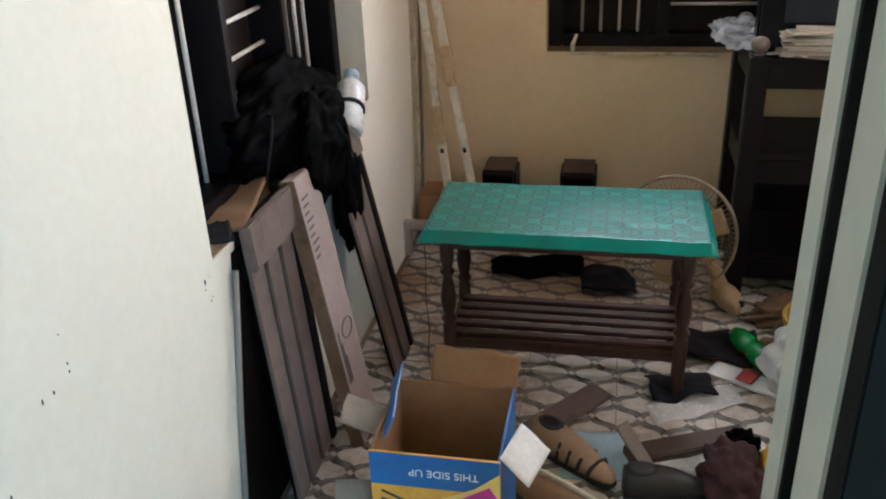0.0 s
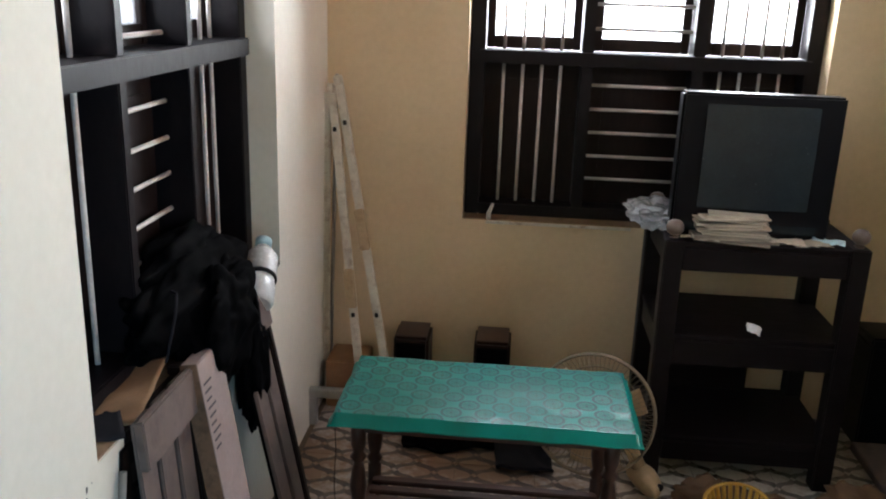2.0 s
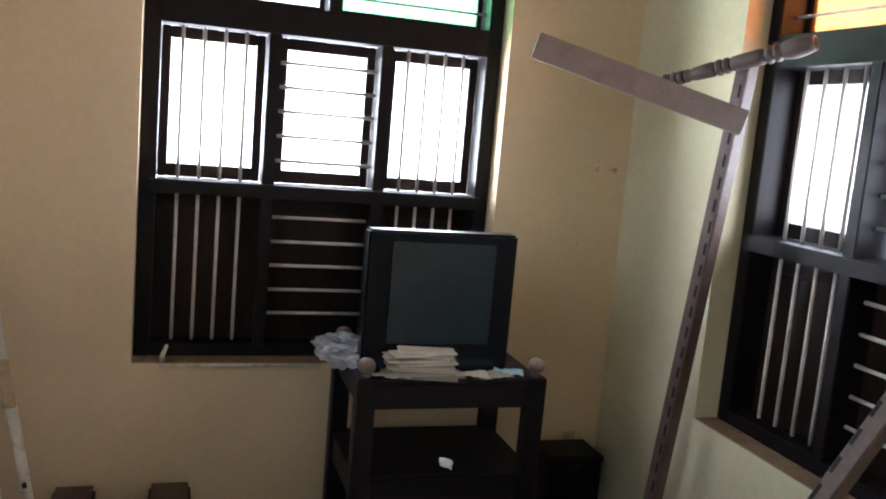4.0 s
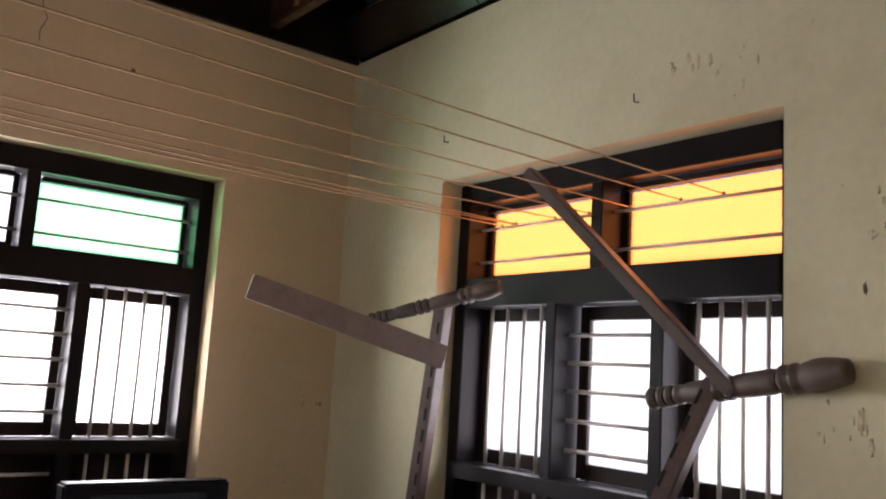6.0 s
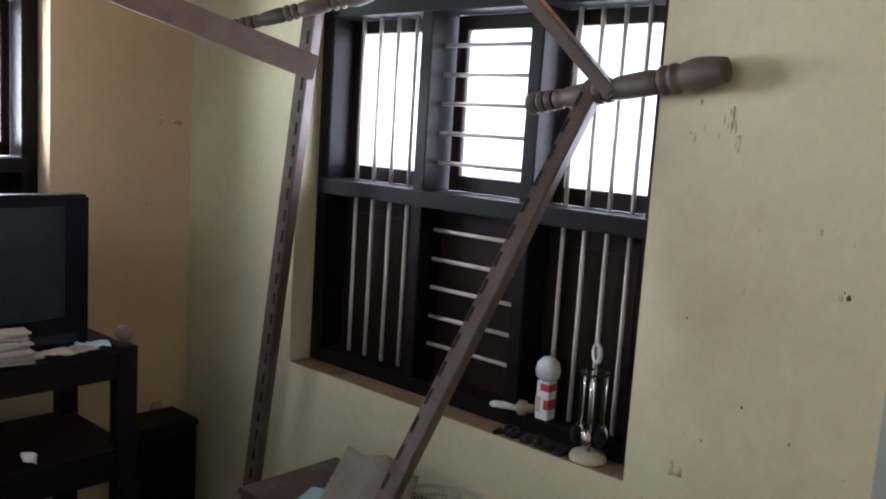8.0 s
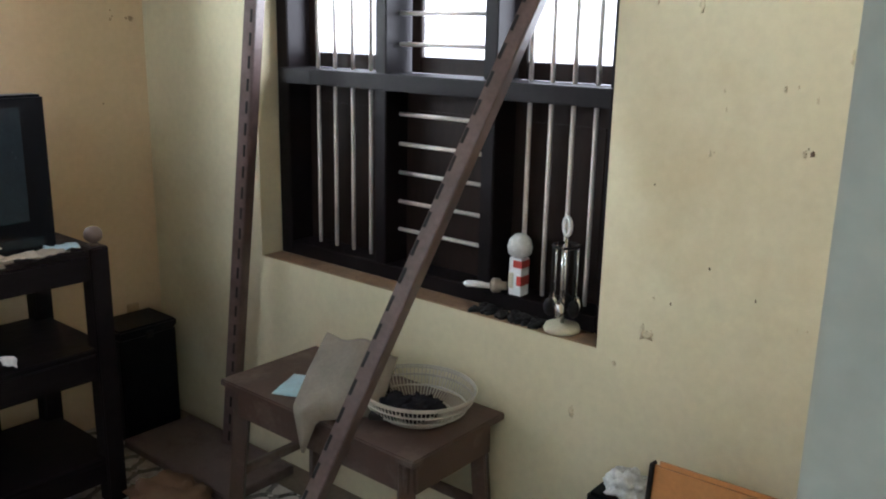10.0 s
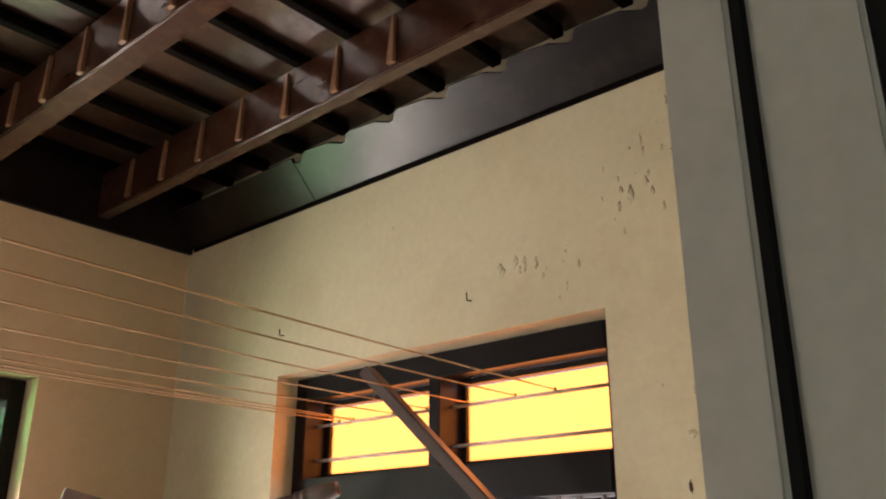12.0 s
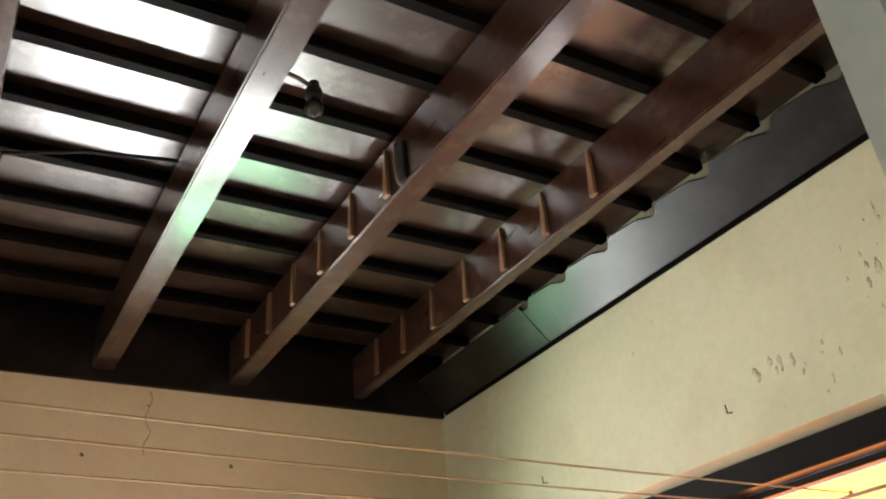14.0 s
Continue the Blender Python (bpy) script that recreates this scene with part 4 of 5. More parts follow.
front_wall = part("front_wall", box(B(), KX0, KX1, KY0, KY0 + 0.006, 0.0, KZ, 0.001), M_CARDORANGE, kart, "orange and blue printed side")
part("blue_band", box(B(), KX0 + 0.001, KX1 - 0.001, KY0 - 0.0015, KY0 - 0.0004, KZ - 0.085, KZ - 0.001), M_CARDBLUE, front_wall)
bm = B()
vs = [bm.verts.new(v) for v in ((KX1 - 0.11, KY0 - 0.0022, 0.0), (KX1 - 0.001, KY0 - 0.0022, 0.0), (KX1 - 0.001, KY0 - 0.0022, KZ - 0.03), (KX1 - 0.055, KY0 - 0.0022, KZ - 0.075), (KX1 - 0.145, KY0 - 0.0022, KZ - 0.12))]
fc = bm.faces.new(vs)
ex = bmesh.ops.extrude_face_region(bm, geom=[fc])
bmesh.ops.translate(bm, vec=(0, 0.0008, 0), verts=[v for v in ex["geom"] if isinstance(v, bmesh.types.BMVert)])
part("yellow_panel", bm, M_CARDYELLOW, front_wall)
part("magenta_panel", box(B(), -0.05, 0.05, -0.0008, 0.0, -0.03, 0.03, 0, pose(KX1 - 0.05, KY0 - 0.0026, KZ - 0.118, 0, -32, 0)), M_MAGENTA, front_wall)
for k in range(3):
    part("logo_bar", box(B(), -0.026 + 0.018 * k, -0.012 + 0.018 * k, -0.0008, 0.0, -0.008, 0.010, 0, pose(KX1 - 0.05, KY0 - 0.0036, KZ - 0.118, 0, -32, 0)), M_INKWHITE, front_wall)
for k in range(4):
    part("scribble_bar", box(B(), -0.03, 0.03, -0.0008, 0.0, -0.003, 0.003, 0, pose(KX0 + 0.05, KY0 - 0.001, KZ - 0.115 - 0.016 * k, 0, 25 - 14 * k, 0)), M_INKDARK, front_wall)
curve = bpy.data.curves.new("this_side_up", "FONT")
curve.body, curve.size, curve.extrude, curve.align_x, curve.align_y = "THIS SIDE UP", 0.026, 0.0004, "CENTER", "CENTER"
holder = new("lettering", curve)
holder.matrix_world = pose((KX0 + KX1) / 2 + 0.02, KY0 - 0.0022, KZ - 0.045, 90, 180, 0)
bpy.context.view_layer.update()
me = bpy.data.meshes.new_from_object(holder.evaluated_get(bpy.context.evaluated_depsgraph_get()))
me.transform(holder.matrix_world)
bpy.data.objects.remove(holder)
bm = B()
bm.from_mesh(me)
part("lettering", bm, M_INKWHITE, front_wall, "white upside-down lettering THIS SIDE UP")
part("back_wall", box(B(), KX0, KX1, KY1 - 0.006, KY1, 0.0, KZ, 0.001), M_CARD, kart)
part("side_wall", box(B(), KX0, KX0 + 0.006, KY0 + 0.0065, KY1 - 0.0065, 0.0, KZ, 0.001), M_CARD, kart)
part("side_wall", box(B(), KX1 - 0.006, KX1, KY0 + 0.0065, KY1 - 0.0065, 0.0, KZ, 0.001), M_CARDBLUE, kart, "blue printed side")
bend = lambda x, y: 0.12 * y * y - 2.2 * x * x
part("flap", sheet(B(), pose((KX0 + KX1) / 2 + 0.035, KY1 + 0.012, KZ + 0.030, 66, 0, -6), 0.21, 0.095, 18, 10, 0.008, 7, 1, 0.004, 0.010, bend), M_CARD, kart, "raised brown cardboard flap")
part("flap", sheet(B(), pose(KX1 + 0.045, KY0 + 0.06, KZ - 0.02, 10, 40, -12), 0.085, 0.11, 10, 8, 0.005, 8, 2, 0.004, 0.004), M_INKWHITE, kart, "white printed flap folded out")
part("flap", sheet(B(), pose(KX0 + 0.015, KY1 - 0.11, KZ + 0.02, 0, -66, 8), 0.06, 0.22, 8, 12, 0.007, 8, 3, 0.004, 0.006), M_CARDBLUE, kart, "torn blue flap edge")
part("flap", sheet(B(), pose(KX0 - 0.05, KY0 + 0.14, KZ - 0.015, 8, 24, 6), 0.10, 0.10, 10, 10, 0.01, 9, 4, 0.004, 0.01), M_SACK, kart, "pale torn inner flap")
bm = sheet(B(), pose(-0.60, 1.62, 0.11, 60, 8, 20), 0.13, 0.22, 10, 12, 0.012, 8, 6, 0.004, 0.008)
bmesh.ops.translate(bm, vec=(0, 0, 0.001 - min(v.co.z for v in bm.verts)), verts=bm.verts)
solid("cardboard_scrap", bm, M_SACK, "torn pale cardboard scrap beside the carton", "cardboard")


# ---- shoes and litter on the floor ----
def shoe(place, turn, tip, long, upper, sole_mat, label, straps=0):
    """A low shoe: sole, shell with an open collar, toe cap, straps."""
    m = Matrix.Translation(place) @ Matrix.Rotation(radians(turn), 4, "Z") @ Matrix.Rotation(radians(tip), 4, "X")
    sh = thing("shoe", place, label, "shoe", "scattered shoes")
    def outline(s):
        return 0.036 * (0.78 + 0.30 * math.sin(math.pi * min(1, s * 1.15) ** 0.8)) * (1 if s < 0.86 else math.sqrt(max(0.02, 1 - ((s - 0.86) / 0.15) ** 2)))
    for nm, z0, z1, mat in (("sole", 0.0, 0.016, sole_mat), ("upper", 0.0165, None, upper)):
        bm = B()
        rows = []
        for i in range(17):
            s = i / 16
            w = outline(s) * (1.05 if nm == "sole" else 0.98)
            h = z1 if z1 else 0.020 + 0.062 * (1 - s) ** 0.9 + 0.022 * math.sin(math.pi * s)
            x = (s - 0.5) * long
            ring_ = [(-w, z0), (-w * 1.02, (z0 + h) / 2), (-w * 0.6, h), (0, h + (0 if nm == "sole" else 0.006)), (w * 0.6, h), (w * 1.02, (z0 + h) / 2), (w, z0)]
            rows.append([bm.verts.new(m @ Vector((x, a, b))) for a, b in ring_])
        for a, b in zip(rows, rows[1:]):
            for k in range(6):
                bm.faces.new((a[k], a[k + 1], b[k + 1], b[k])).smooth = True
            bm.faces.new((a[0], b[0], b[6], a[6]))
        bm.faces.new(rows[0][::-1]), bm.faces.new(rows[-1])
        part(nm, bm, mat, sh)
    part("collar", lathe(B(), [(0.018, 0.0), (0.026, 0.004), (0.027, 0.010), (0.018, 0.012)], m @ Matrix.Translation((-long * 0.32, 0, 0.078)) @ Matrix.Diagonal((1.5, 1, 1, 1))), M_SHOEDARK, sh)
    for k in range(straps):
        x = -0.03 + 0.035 * k
        part("strap", tube(B(), [m @ Vector((x, -0.040, 0.02)), m @ Vector((x + 0.004, -0.030, 0.062 - 0.007 * k)), m @ Vector((x + 0.006, 0, 0.078 - 0.009 * k)), m @ Vector((x + 0.004, 0.030, 0.062 - 0.007 * k)), m @ Vector((x, 0.040, 0.02))], 0.006, 6), M_SHOEDARK, sh)
    return sh


shoe((-0.135, 2.045, 0.005), -38, 0, 0.27, M_TAN, M_SHOEDARK, "tan sandal shoe with dark straps lying on paper", 4)
shoe((-0.165, 1.90, 0.045), -28, 105, 0.26, M_CARD, M_SOLE, "brown shoe tipped on its side, pale sole showing")
shoe((0.11, 1.955, 0.002), 6, 0, 0.235, M_SHOEDARK, M_SHOEDARK, "black worn shoe on the tiled floor")


def litter(name, mat, label, category, place, turn, wide, deep, amp, seed, thick=0.003, ragged=0.01, tilt=0, freq=7):
    bm = sheet(B(), pose(place[0], place[1], place[2], tilt, 0, turn), wide, deep, 16, 16, amp, freq, seed, thick, ragged)
    bmesh.ops.translate(bm, vec=(0, 0, place[2] - min(v.co.z for v in bm.verts)), verts=bm.verts)
    return solid(name, bm, mat, label, category)


litter("paper_sheet", M_PAPERBLUE, "pale blue paper sheet lying under a shoe", "paper", (-0.075, 2.085, 0.001), 4, 0.20, 0.20, 0.002, 1, 0.002, 0.003)
litter("cardboard_tray", M_SACK, "torn beige cardboard piece standing on the floor", "cardboard", (0.025, 2.05, 0.004), 60, 0.05, 0.15, 0.006, 2, 0.005, 0.012, 50)
bm = bar_between(B(), (0.005, 2.075, 0.018), (0.325, 2.215, 0.018), 0.07, 0.030, 0.004)
solid("wood_offcut", bm, M_STOOL, "brown wooden offcut lying on the floor", "wood")
bm = bar_between(B(), (-0.265, 2.14, 0.018), (-0.07, 2.345, 0.04), 0.085, 0.016, 0.004)
solid("wood_offcut", bm, M_GREYWOOD, "grey board lying at a slant on the floor", "wood")
litter("plastic_sheet", M_WHITEPLASTIC, "crinkled clear white plastic wrapper on the floor", "wrapper", (0.17, 2.04, 0.001), 20, 0.26, 0.20, 0.012, 3, 0.0015, 0.02, 0, 12)
litter("plastic_sheet", M_WHITEPLASTIC, "flat shiny plastic sheet on the tiles", "wrapper", (0.20, 2.36, 0.001), 30, 0.30, 0.10, 0.004, 13, 0.0015, 0.02, 0, 10)
litter("dark_rag", M_DARKCLOTH, "dark grey rag crumpled under the table", "cloth", (0.27, 2.68, 0.001), -10, 0.27, 0.19, 0.028, 4, 0.006, 0.02)
litter("dark_rag", M_DARKCLOTH, "black rag lying beside the table leg", "cloth", (0.16, 2.43, 0.001), 14, 0.19, 0.13, 0.024, 5, 0.006, 0.02)
litter("dark_rag", M_DARKCLOTH, "dark flat bag behind the table", "cloth", (-0.07, 3.08, 0.001), 4, 0.20, 0.17, 0.03, 6, 0.012, 0.01)
litter("dark_rag", M_BLACKCLOTH, "dark crumpled cloth near the back wall", "cloth", (-0.34, 3.17, 0.001), 12, 0.36, 0.13, 0.03, 7, 0.008, 0.03)
packet = thing("green_packet", (0.40, 2.61, 0), "shiny green plastic bottle lying on the floor", "bottle")
gm = along((0.345, 2.735, 0.036), (0.462, 2.485, 0.034), (0, 0, 1))
part("bottle_body", lathe(B(), [(0.010, 0.0), (0.024, 0.006), (0.034, 0.03), (0.035, 0.09), (0.031, 0.10), (0.035, 0.11), (0.034, 0.20), (0.030, 0.215), (0.034, 0.23), (0.032, 0.272), (0.0, 0.276)], gm), M_GREENFOIL, packet)
part("bottle_label", lathe(B(), [(0.0355, 0.12), (0.0358, 0.125), (0.0358, 0.185), (0.0355, 0.19)], gm), M_GREENFOIL, packet)
mag = litter("magazine", M_INKWHITE, "white magazine with a red patch on the floor", "magazine", (0.365, 2.505, 0.001), -30, 0.23, 0.085, 0.006, 9, 0.008, 0.004)
bm = sheet(B(), pose(0, 0, 0.019, 0, 0, -30), 0.05, 0.07, 8, 8, 0.003, 8, 3, 0.002)
red = part("red_patch", bm, M_RED, None)
red.parent = mag
red.location = (0.0, 0.0, 0.0)
bm = lump(B(), (0.59, 2.44, 0.10), (0.19, 0.16, 0.135), 0.22, 1.5, 21, 0.001, 5)
for v in bm.verts:
    if v.co.z > 0.006:
        fold = 1 - abs(noise.noise(Vector((v.co.x * 7, v.co.y * 7, v.co.z * 4)))) * 2.2
        v.co += (v.co - Vector((0.59, 2.44, 0.06))).normalized() * 0.022 * fold
solid("white_bag", bm, M_BAGPLASTIC, "large crumpled white plastic bag on the floor", "bag")
basket = thing("yellow_basket", (0.60, 2.75, 0), "round yellow plastic basket standing among rags", "basket")
ym = pose(0.590, 2.735, 0.115, 8, -6, 0)
bm = ring(B(), ym, 0.098, 0.006)
part("rim", bm, M_YELLOW, basket)
for k in range(28):
    a = 2 * math.pi * k / 28
    u = Vector((math.cos(a), math.sin(a), 0))
    bm = tube(B(), [ym @ (u * 0.098), ym @ (u * 0.085 + Vector((0, 0, -0.055))), ym @ (u * 0.075 + Vector((0, 0, -0.105)))], 0.0065, 6)
    part("basket_rib", bm, M_YELLOW, basket)
part("basket_floor", lathe(B(), [(0.0, -0.108), (0.076, -0.108), (0.076, -0.102), (0.0, -0.102)], ym), M_YELLOW, basket)
for k, (x, y, r) in enumerate(((0.50, 2.62, 0.10), (0.56, 2.90, 0.12), (0.72, 2.86, 0.09))):
    bm = lump(B(), (x, y, 0.02), (r, r * 0.8, 0.045), 0.6, 3.0, 30 + k, 0.001, 4)
    solid("brown_rag", bm, M_FIBRE, "crumpled brown rag on the dirty floor", "cloth", "brown rags")
bm = lump(B(), (0.265, 1.985, 0.055), (0.075, 0.12, 0.06), 0.45, 2.4, 40, 0.001, 4)
solid("red_cloth", bm, M_REDCLOTH, "dark red cloth bundled on the floor", "cloth")
bm = lump(B(), (0.30, 2.115, 0.05), (0.045, 0.05, 0.05), 0.4, 2.4, 44, 0.001, 4)
solid("black_cloth", bm, M_BLACKCLOTH, "black cloth bundle on the floor", "cloth")
pk = thing("orange_packet", (0.385, 2.03, 0), "orange and lime printed food packet", "packet")
bm = lump(B(), (0.385, 2.03, 0.07), (0.05, 0.045, 0.08), 0.12, 2, 50, 0.001, 4)
part("packet_body", bm, M_ORANGEPACK, pk)
part("print_patch", lathe(B(), [(0.0, 0.0), (0.024, 0.0), (0.022, 0.004), (0.0, 0.005)], along((0.378, 1.989, 0.085), (0.372, 1.95, 0.10), (0, 0, 1))), M_LIME, pk)

# dark bin and boards in the far corner
case = thing("dark_case", (1.28, 3.47, 0), "tall dark case standing in the corner", "case")
part("case_body", box(B(), 1.185, 1.42, 3.38, 3.56, 0.0, 0.41, 0.006), M_BLACKPLASTIC, case)
part("case_lid", box(B(), 1.18, 1.425, 3.375, 3.565, 0.4105, 0.445, 0.008), M_BLACKPLASTIC, case)
part("latch", box(B(), 1.288, 1.318, 3.368, 3.3748, 0.395, 0.425, 0.002), M_SLOT, case)
bm = lump(B(), (1.03, 2.86, 0.03), (0.12, 0.15, 0.06), 0.5, 2.8, 61, 0.001, 4)
solid("brown_rag", bm, M_FIBRE, "crumpled brown rag in front of the case", "cloth", "brown rags")
bm = box(B(), 1.16, 1.45, 2.74, 3.36, 0.001, 0.035, 0.004)
solid("floor_board", bm, M_GREYWOOD, "dusty grey board lying on the floor", "wood")
sock = thing("wall_socket", (1.37, 3.59, 0.44), "small brown cable hole cover low on the wall", "socket")
part("plate", box(B(), 1.345, 1.395, 3.588, 3.5995, 0.425, 0.465, 0.004), M_BLOCK, sock)

# ---- stool under the east window and what lies on it ----
stool = thing("wooden_bench", (1.29, 2.26, 0), "dusty dark brown wooden bench with splayed legs", "bench")
part("bench_top", box(B(), 1.096, 1.484, 1.868, 2.652, 0.478, 0.500, 0.004), M_STOOL, stool)
for a in ((1.112, 1.130, 1.905, 2.615), (1.445, 1.463, 1.905, 2.615)):
    part("apron", box(B(), *a, 0.388, 0.4775, 0.003), M_STOOL, stool)
for y in (1.886, 2.616):
    part("apron", box(B(), 1.1305, 1.4445, y, y + 0.018, 0.388, 0.4775, 0.003), M_STOOL, stool)
for x, dx in ((1.138, -0.03), (1.438, 0.015)):
    for y, dy in ((1.930, -0.035), (2.590, 0.035)):
        part("leg", bar_between(B(), (x + dx, y + dy, 0.0), (x, y, 0.4775), 0.044, 0.044, 0.004), M_STOOL, stool)
part("stretcher", bar_between(B(), (1.433, 1.92, 0.22), (1.433, 2.60, 0.22), 0.02, 0.03, 0.003), M_STOOL, stool)
part("stretcher", bar_between(B(), (1.130, 2.602, 0.20), (1.430, 2.602, 0.20), 0.02, 0.03, 0.003), M_STOOL, stool)
litter("blue_paper", M_PAPERBLUE, "pale blue card lying on the bench", "paper", (1.235, 2.385, 0.5005), 24, 0.15, 0.20, 0.003, 2, 0.003, 0.002)


def folded_sack():
    """A stiff cloth sack folded to a cone: its open top stands on the bench, its tip hangs over the edge."""
    edge_l = [Vector(p) for p in ((1.290, 2.385, 0.655), (1.180, 2.345, 0.585), (1.080, 2.300, 0.520), (1.068, 2.255, 0.405))]
    edge_r = [Vector(p) for p in ((1.345, 2.150, 0.640), (1.225, 2.110, 0.512), (1.082, 2.205, 0.514), (1.070, 2.245, 0.405))]

    def on(line, v):
        k = min(2, int(v * 3))
        return line[k].lerp(line[k + 1], v * 3 - k)
    bm = B()
    layers = []
    for s in (0.0, 0.007):
        rows = []
        for j in range(21):
            v = j / 20
            left, right = on(edge_l, v), on(edge_r, v)
            row = []
            for i in range(17):
                u = i / 16
                p = left.lerp(right, u)
                swell = math.sin(math.pi * u) * (1 - v * 0.9) ** 0.7
                p += Vector((-0.045, -0.030, 0.035)) * swell
                p.z += 0.010 * math.sin(3 * math.pi * u + 2) * (1 - v)
                p += Vector((-0.5, -0.5, 0.7)) * (1 - 0.7 * v) * (0.012 * noise.noise(Vector((u * 3.2, v * 4.5, 3))) + 0.005 * noise.noise(Vector((u * 8, v * 11, 7))))
                row.append(bm.verts.new(p + Vector((0.6, 0.5, -0.6)) * s))
            rows.append(row)
        layers.append(rows)
    up, lo = layers
    for j in range(20):
        for i in range(16):
            bm.faces.new((up[j][i], up[j][i + 1], up[j + 1][i + 1], up[j + 1][i])).smooth = True
            bm.faces.new((lo[j][i], lo[j + 1][i], lo[j + 1][i + 1], lo[j][i + 1])).smooth = True
    rim = [(0, i) for i in range(16)] + [(j, 16) for j in range(20)] + [(20, i) for i in range(16, 0, -1)] + [(j, 0) for j in range(20, 0, -1)]
    for p, q in zip(rim, rim[1:] + rim[:1]):
        bm.faces.new((up[p[0]][p[1]], lo[p[0]][p[1]], lo[q[0]][q[1]], up[q[0]][q[1]]))
    return bm


solid("beige_sack", folded_sack(), M_SACK, "dusty beige cloth sack folded to a point over the bench edge", "sack")
bm = box(B(), 1.255, 1.345, 2.17, 2.33, 0.5005, 0.585, 0.012)
solid("dark_box", bm, M_BLACKPLASTIC, "dark box standing under the folded sack", "box")
tray = thing("wire_tray", (1.31, 2.06, 0.5), "shallow white wire fruit tray on the bench", "tray")
wm = pose(1.312, 2.045, 0.5045)
for r, h in ((0.095, 0.001), (0.130, 0.026), (0.146, 0.052), (0.152, 0.072), (0.154, 0.078)):
    part("tray_ring", ring(B(), wm @ Matrix.Translation((0, 0, h)), r, 0.003, 48, 5, 1.08), M_WIRE, tray)
for k in range(84):
    a = 2 * math.pi * k / 84
    u = Vector((math.cos(a), 1.08 * math.sin(a), 0))
    bm = tube(B(), [wm @ (u * 0.02), wm @ (u * 0.095), wm @ (u * 0.130 + Vector((0, 0, 0.026))), wm @ (u * 0.153 + Vector((0, 0, 0.078)))], 0.0016, 4)
    part("tray_wire", bm, M_WIRE, tray)
for k, (x, y, r) in enumerate(((1.27, 2.08, 0.04), (1.31, 2.02, 0.04), (1.255, 2.01, 0.03))):
    bm = lump(B(), (x, y, 0.535), (r, r * 1.3, 0.022), 0.6, 3, 80 + k, 0.512, 4)
    solid("dark_oddment", bm, M_DARKCLOTH, "dark crumpled oddment lying in the wire tray", "oddment", "oddments in the tray")
bm = box(B(), -0.06, 0.06, -0.035, 0.035, 0.0, 0.016, 0.003, pose(1.225, 2.09, 0.515, 0, 8, 35))
solid("phone_cover", bm, M_SLOT, "flat dark cover lying across the tray", "cover")

# ---- things on the east sill ----
SY = SILL + 0.0045
box_ = thing("bulb_carton", (1.614, 1.93, SILL + 0.0505), "small red and white lamp carton on the sill", "carton")
SR = SILL + 0.0505
part("carton_body", box(B(), 1.5935, 1.6345, 1.909, 1.951, SR, SR + 0.110, 0.002), M_INKWHITE, box_)
part("red_band", box(B(), 1.5928, 1.6352, 1.9083, 1.925, SR + 0.03, SR + 0.060, 0.001), M_RED, box_)
part("red_band", box(B(), 1.5928, 1.6352, 1.9083, 1.938, SR + 0.082, SR + 0.105, 0.001), M_RED, box_)
part("print_bar", box(B(), 1.5925, 1.6355, 1.934, 1.9517, SR + 0.02, SR + 0.066, 0.001), M_SOLE, box_)
lid = lathe(B(), [(0.020, 0.0), (0.034, 0.012), (0.037, 0.030), (0.031, 0.052), (0.016, 0.066), (0.0, 0.069)], pose(1.614, 1.930, SILL + 0.161))
solid("lamp_globe", lid, M_WHITEPLASTIC, "white lamp globe resting on a carton", "lamp")
cfl = thing("compact_lamp", (1.61, 2.03, SILL + 0.0505), "white compact fluorescent lamp lying on the sill", "lamp")
lm = along((1.598, 1.956, SILL + 0.0725), (1.566, 2.085, SILL + 0.062), (0, 0, 1))
part("lamp_base", lathe(B(), [(0.010, 0.0), (0.013, 0.004), (0.013, 0.02), (0.021, 0.026), (0.022, 0.045), (0.016, 0.05)], lm), M_SACK, cfl)
for dx in (-0.009, 0.009):
    part("lamp_tube", tube(B(), [lm @ Vector((dx, 0, 0.05)), lm @ Vector((dx, 0, 0.125)), lm @ Vector((0, 0, 0.132))], 0.008, 10), M_INKWHITE, cfl)
caddy = thing("cutlery_stand", (1.546, 1.738, SY), "steel spoon stand hung with ladles on the sill", "cutlery stand")
part("stand_base", lathe(B(), [(0.0, 0.0), (0.048, 0.0), (0.05, 0.006), (0.046, 0.018), (0.0, 0.022)], pose(1.546, 1.738, SY)), M_SOLE, caddy)
part("stem", tube(B(), [(1.546, 1.738, SY + 0.02), (1.546, 1.738, SY + 0.27)], 0.005, 10), M_CHROME, caddy)
part("handle", ring(B(), pose(1.546, 1.738, SY + 0.288, 90, 0, 60), 0.018, 0.006, 24, 6, 1.3), M_WHITEPLASTIC, caddy)
part("rack", ring(B(), pose(1.546, 1.738, SY + 0.235), 0.034, 0.004, 28, 6), M_SLOT, caddy)
for k in range(6):
    a = 2 * math.pi * k / 6 + 0.3
    x, y = 1.546 + 0.034 * math.cos(a), 1.738 + 0.034 * math.sin(a)
    spoon = part("spoon", tube(B(), [(x, y, SY + 0.24), (x, y, SY + 0.15), (x, y, SY + 0.09)], [0.004, 0.0025, 0.003], 8), M_CHROME if k % 2 else M_SLOT, caddy)
    bm = lump(B(), (x + 0.004 * math.cos(a), y + 0.004 * math.sin(a), SY + 0.07), (0.016, 0.016, 0.026), 0.0, 1, k, None, 2)
    part("spoon_bowl", bm, M_CHROME if k % 2 else M_SLOT, spoon)
bm = B()
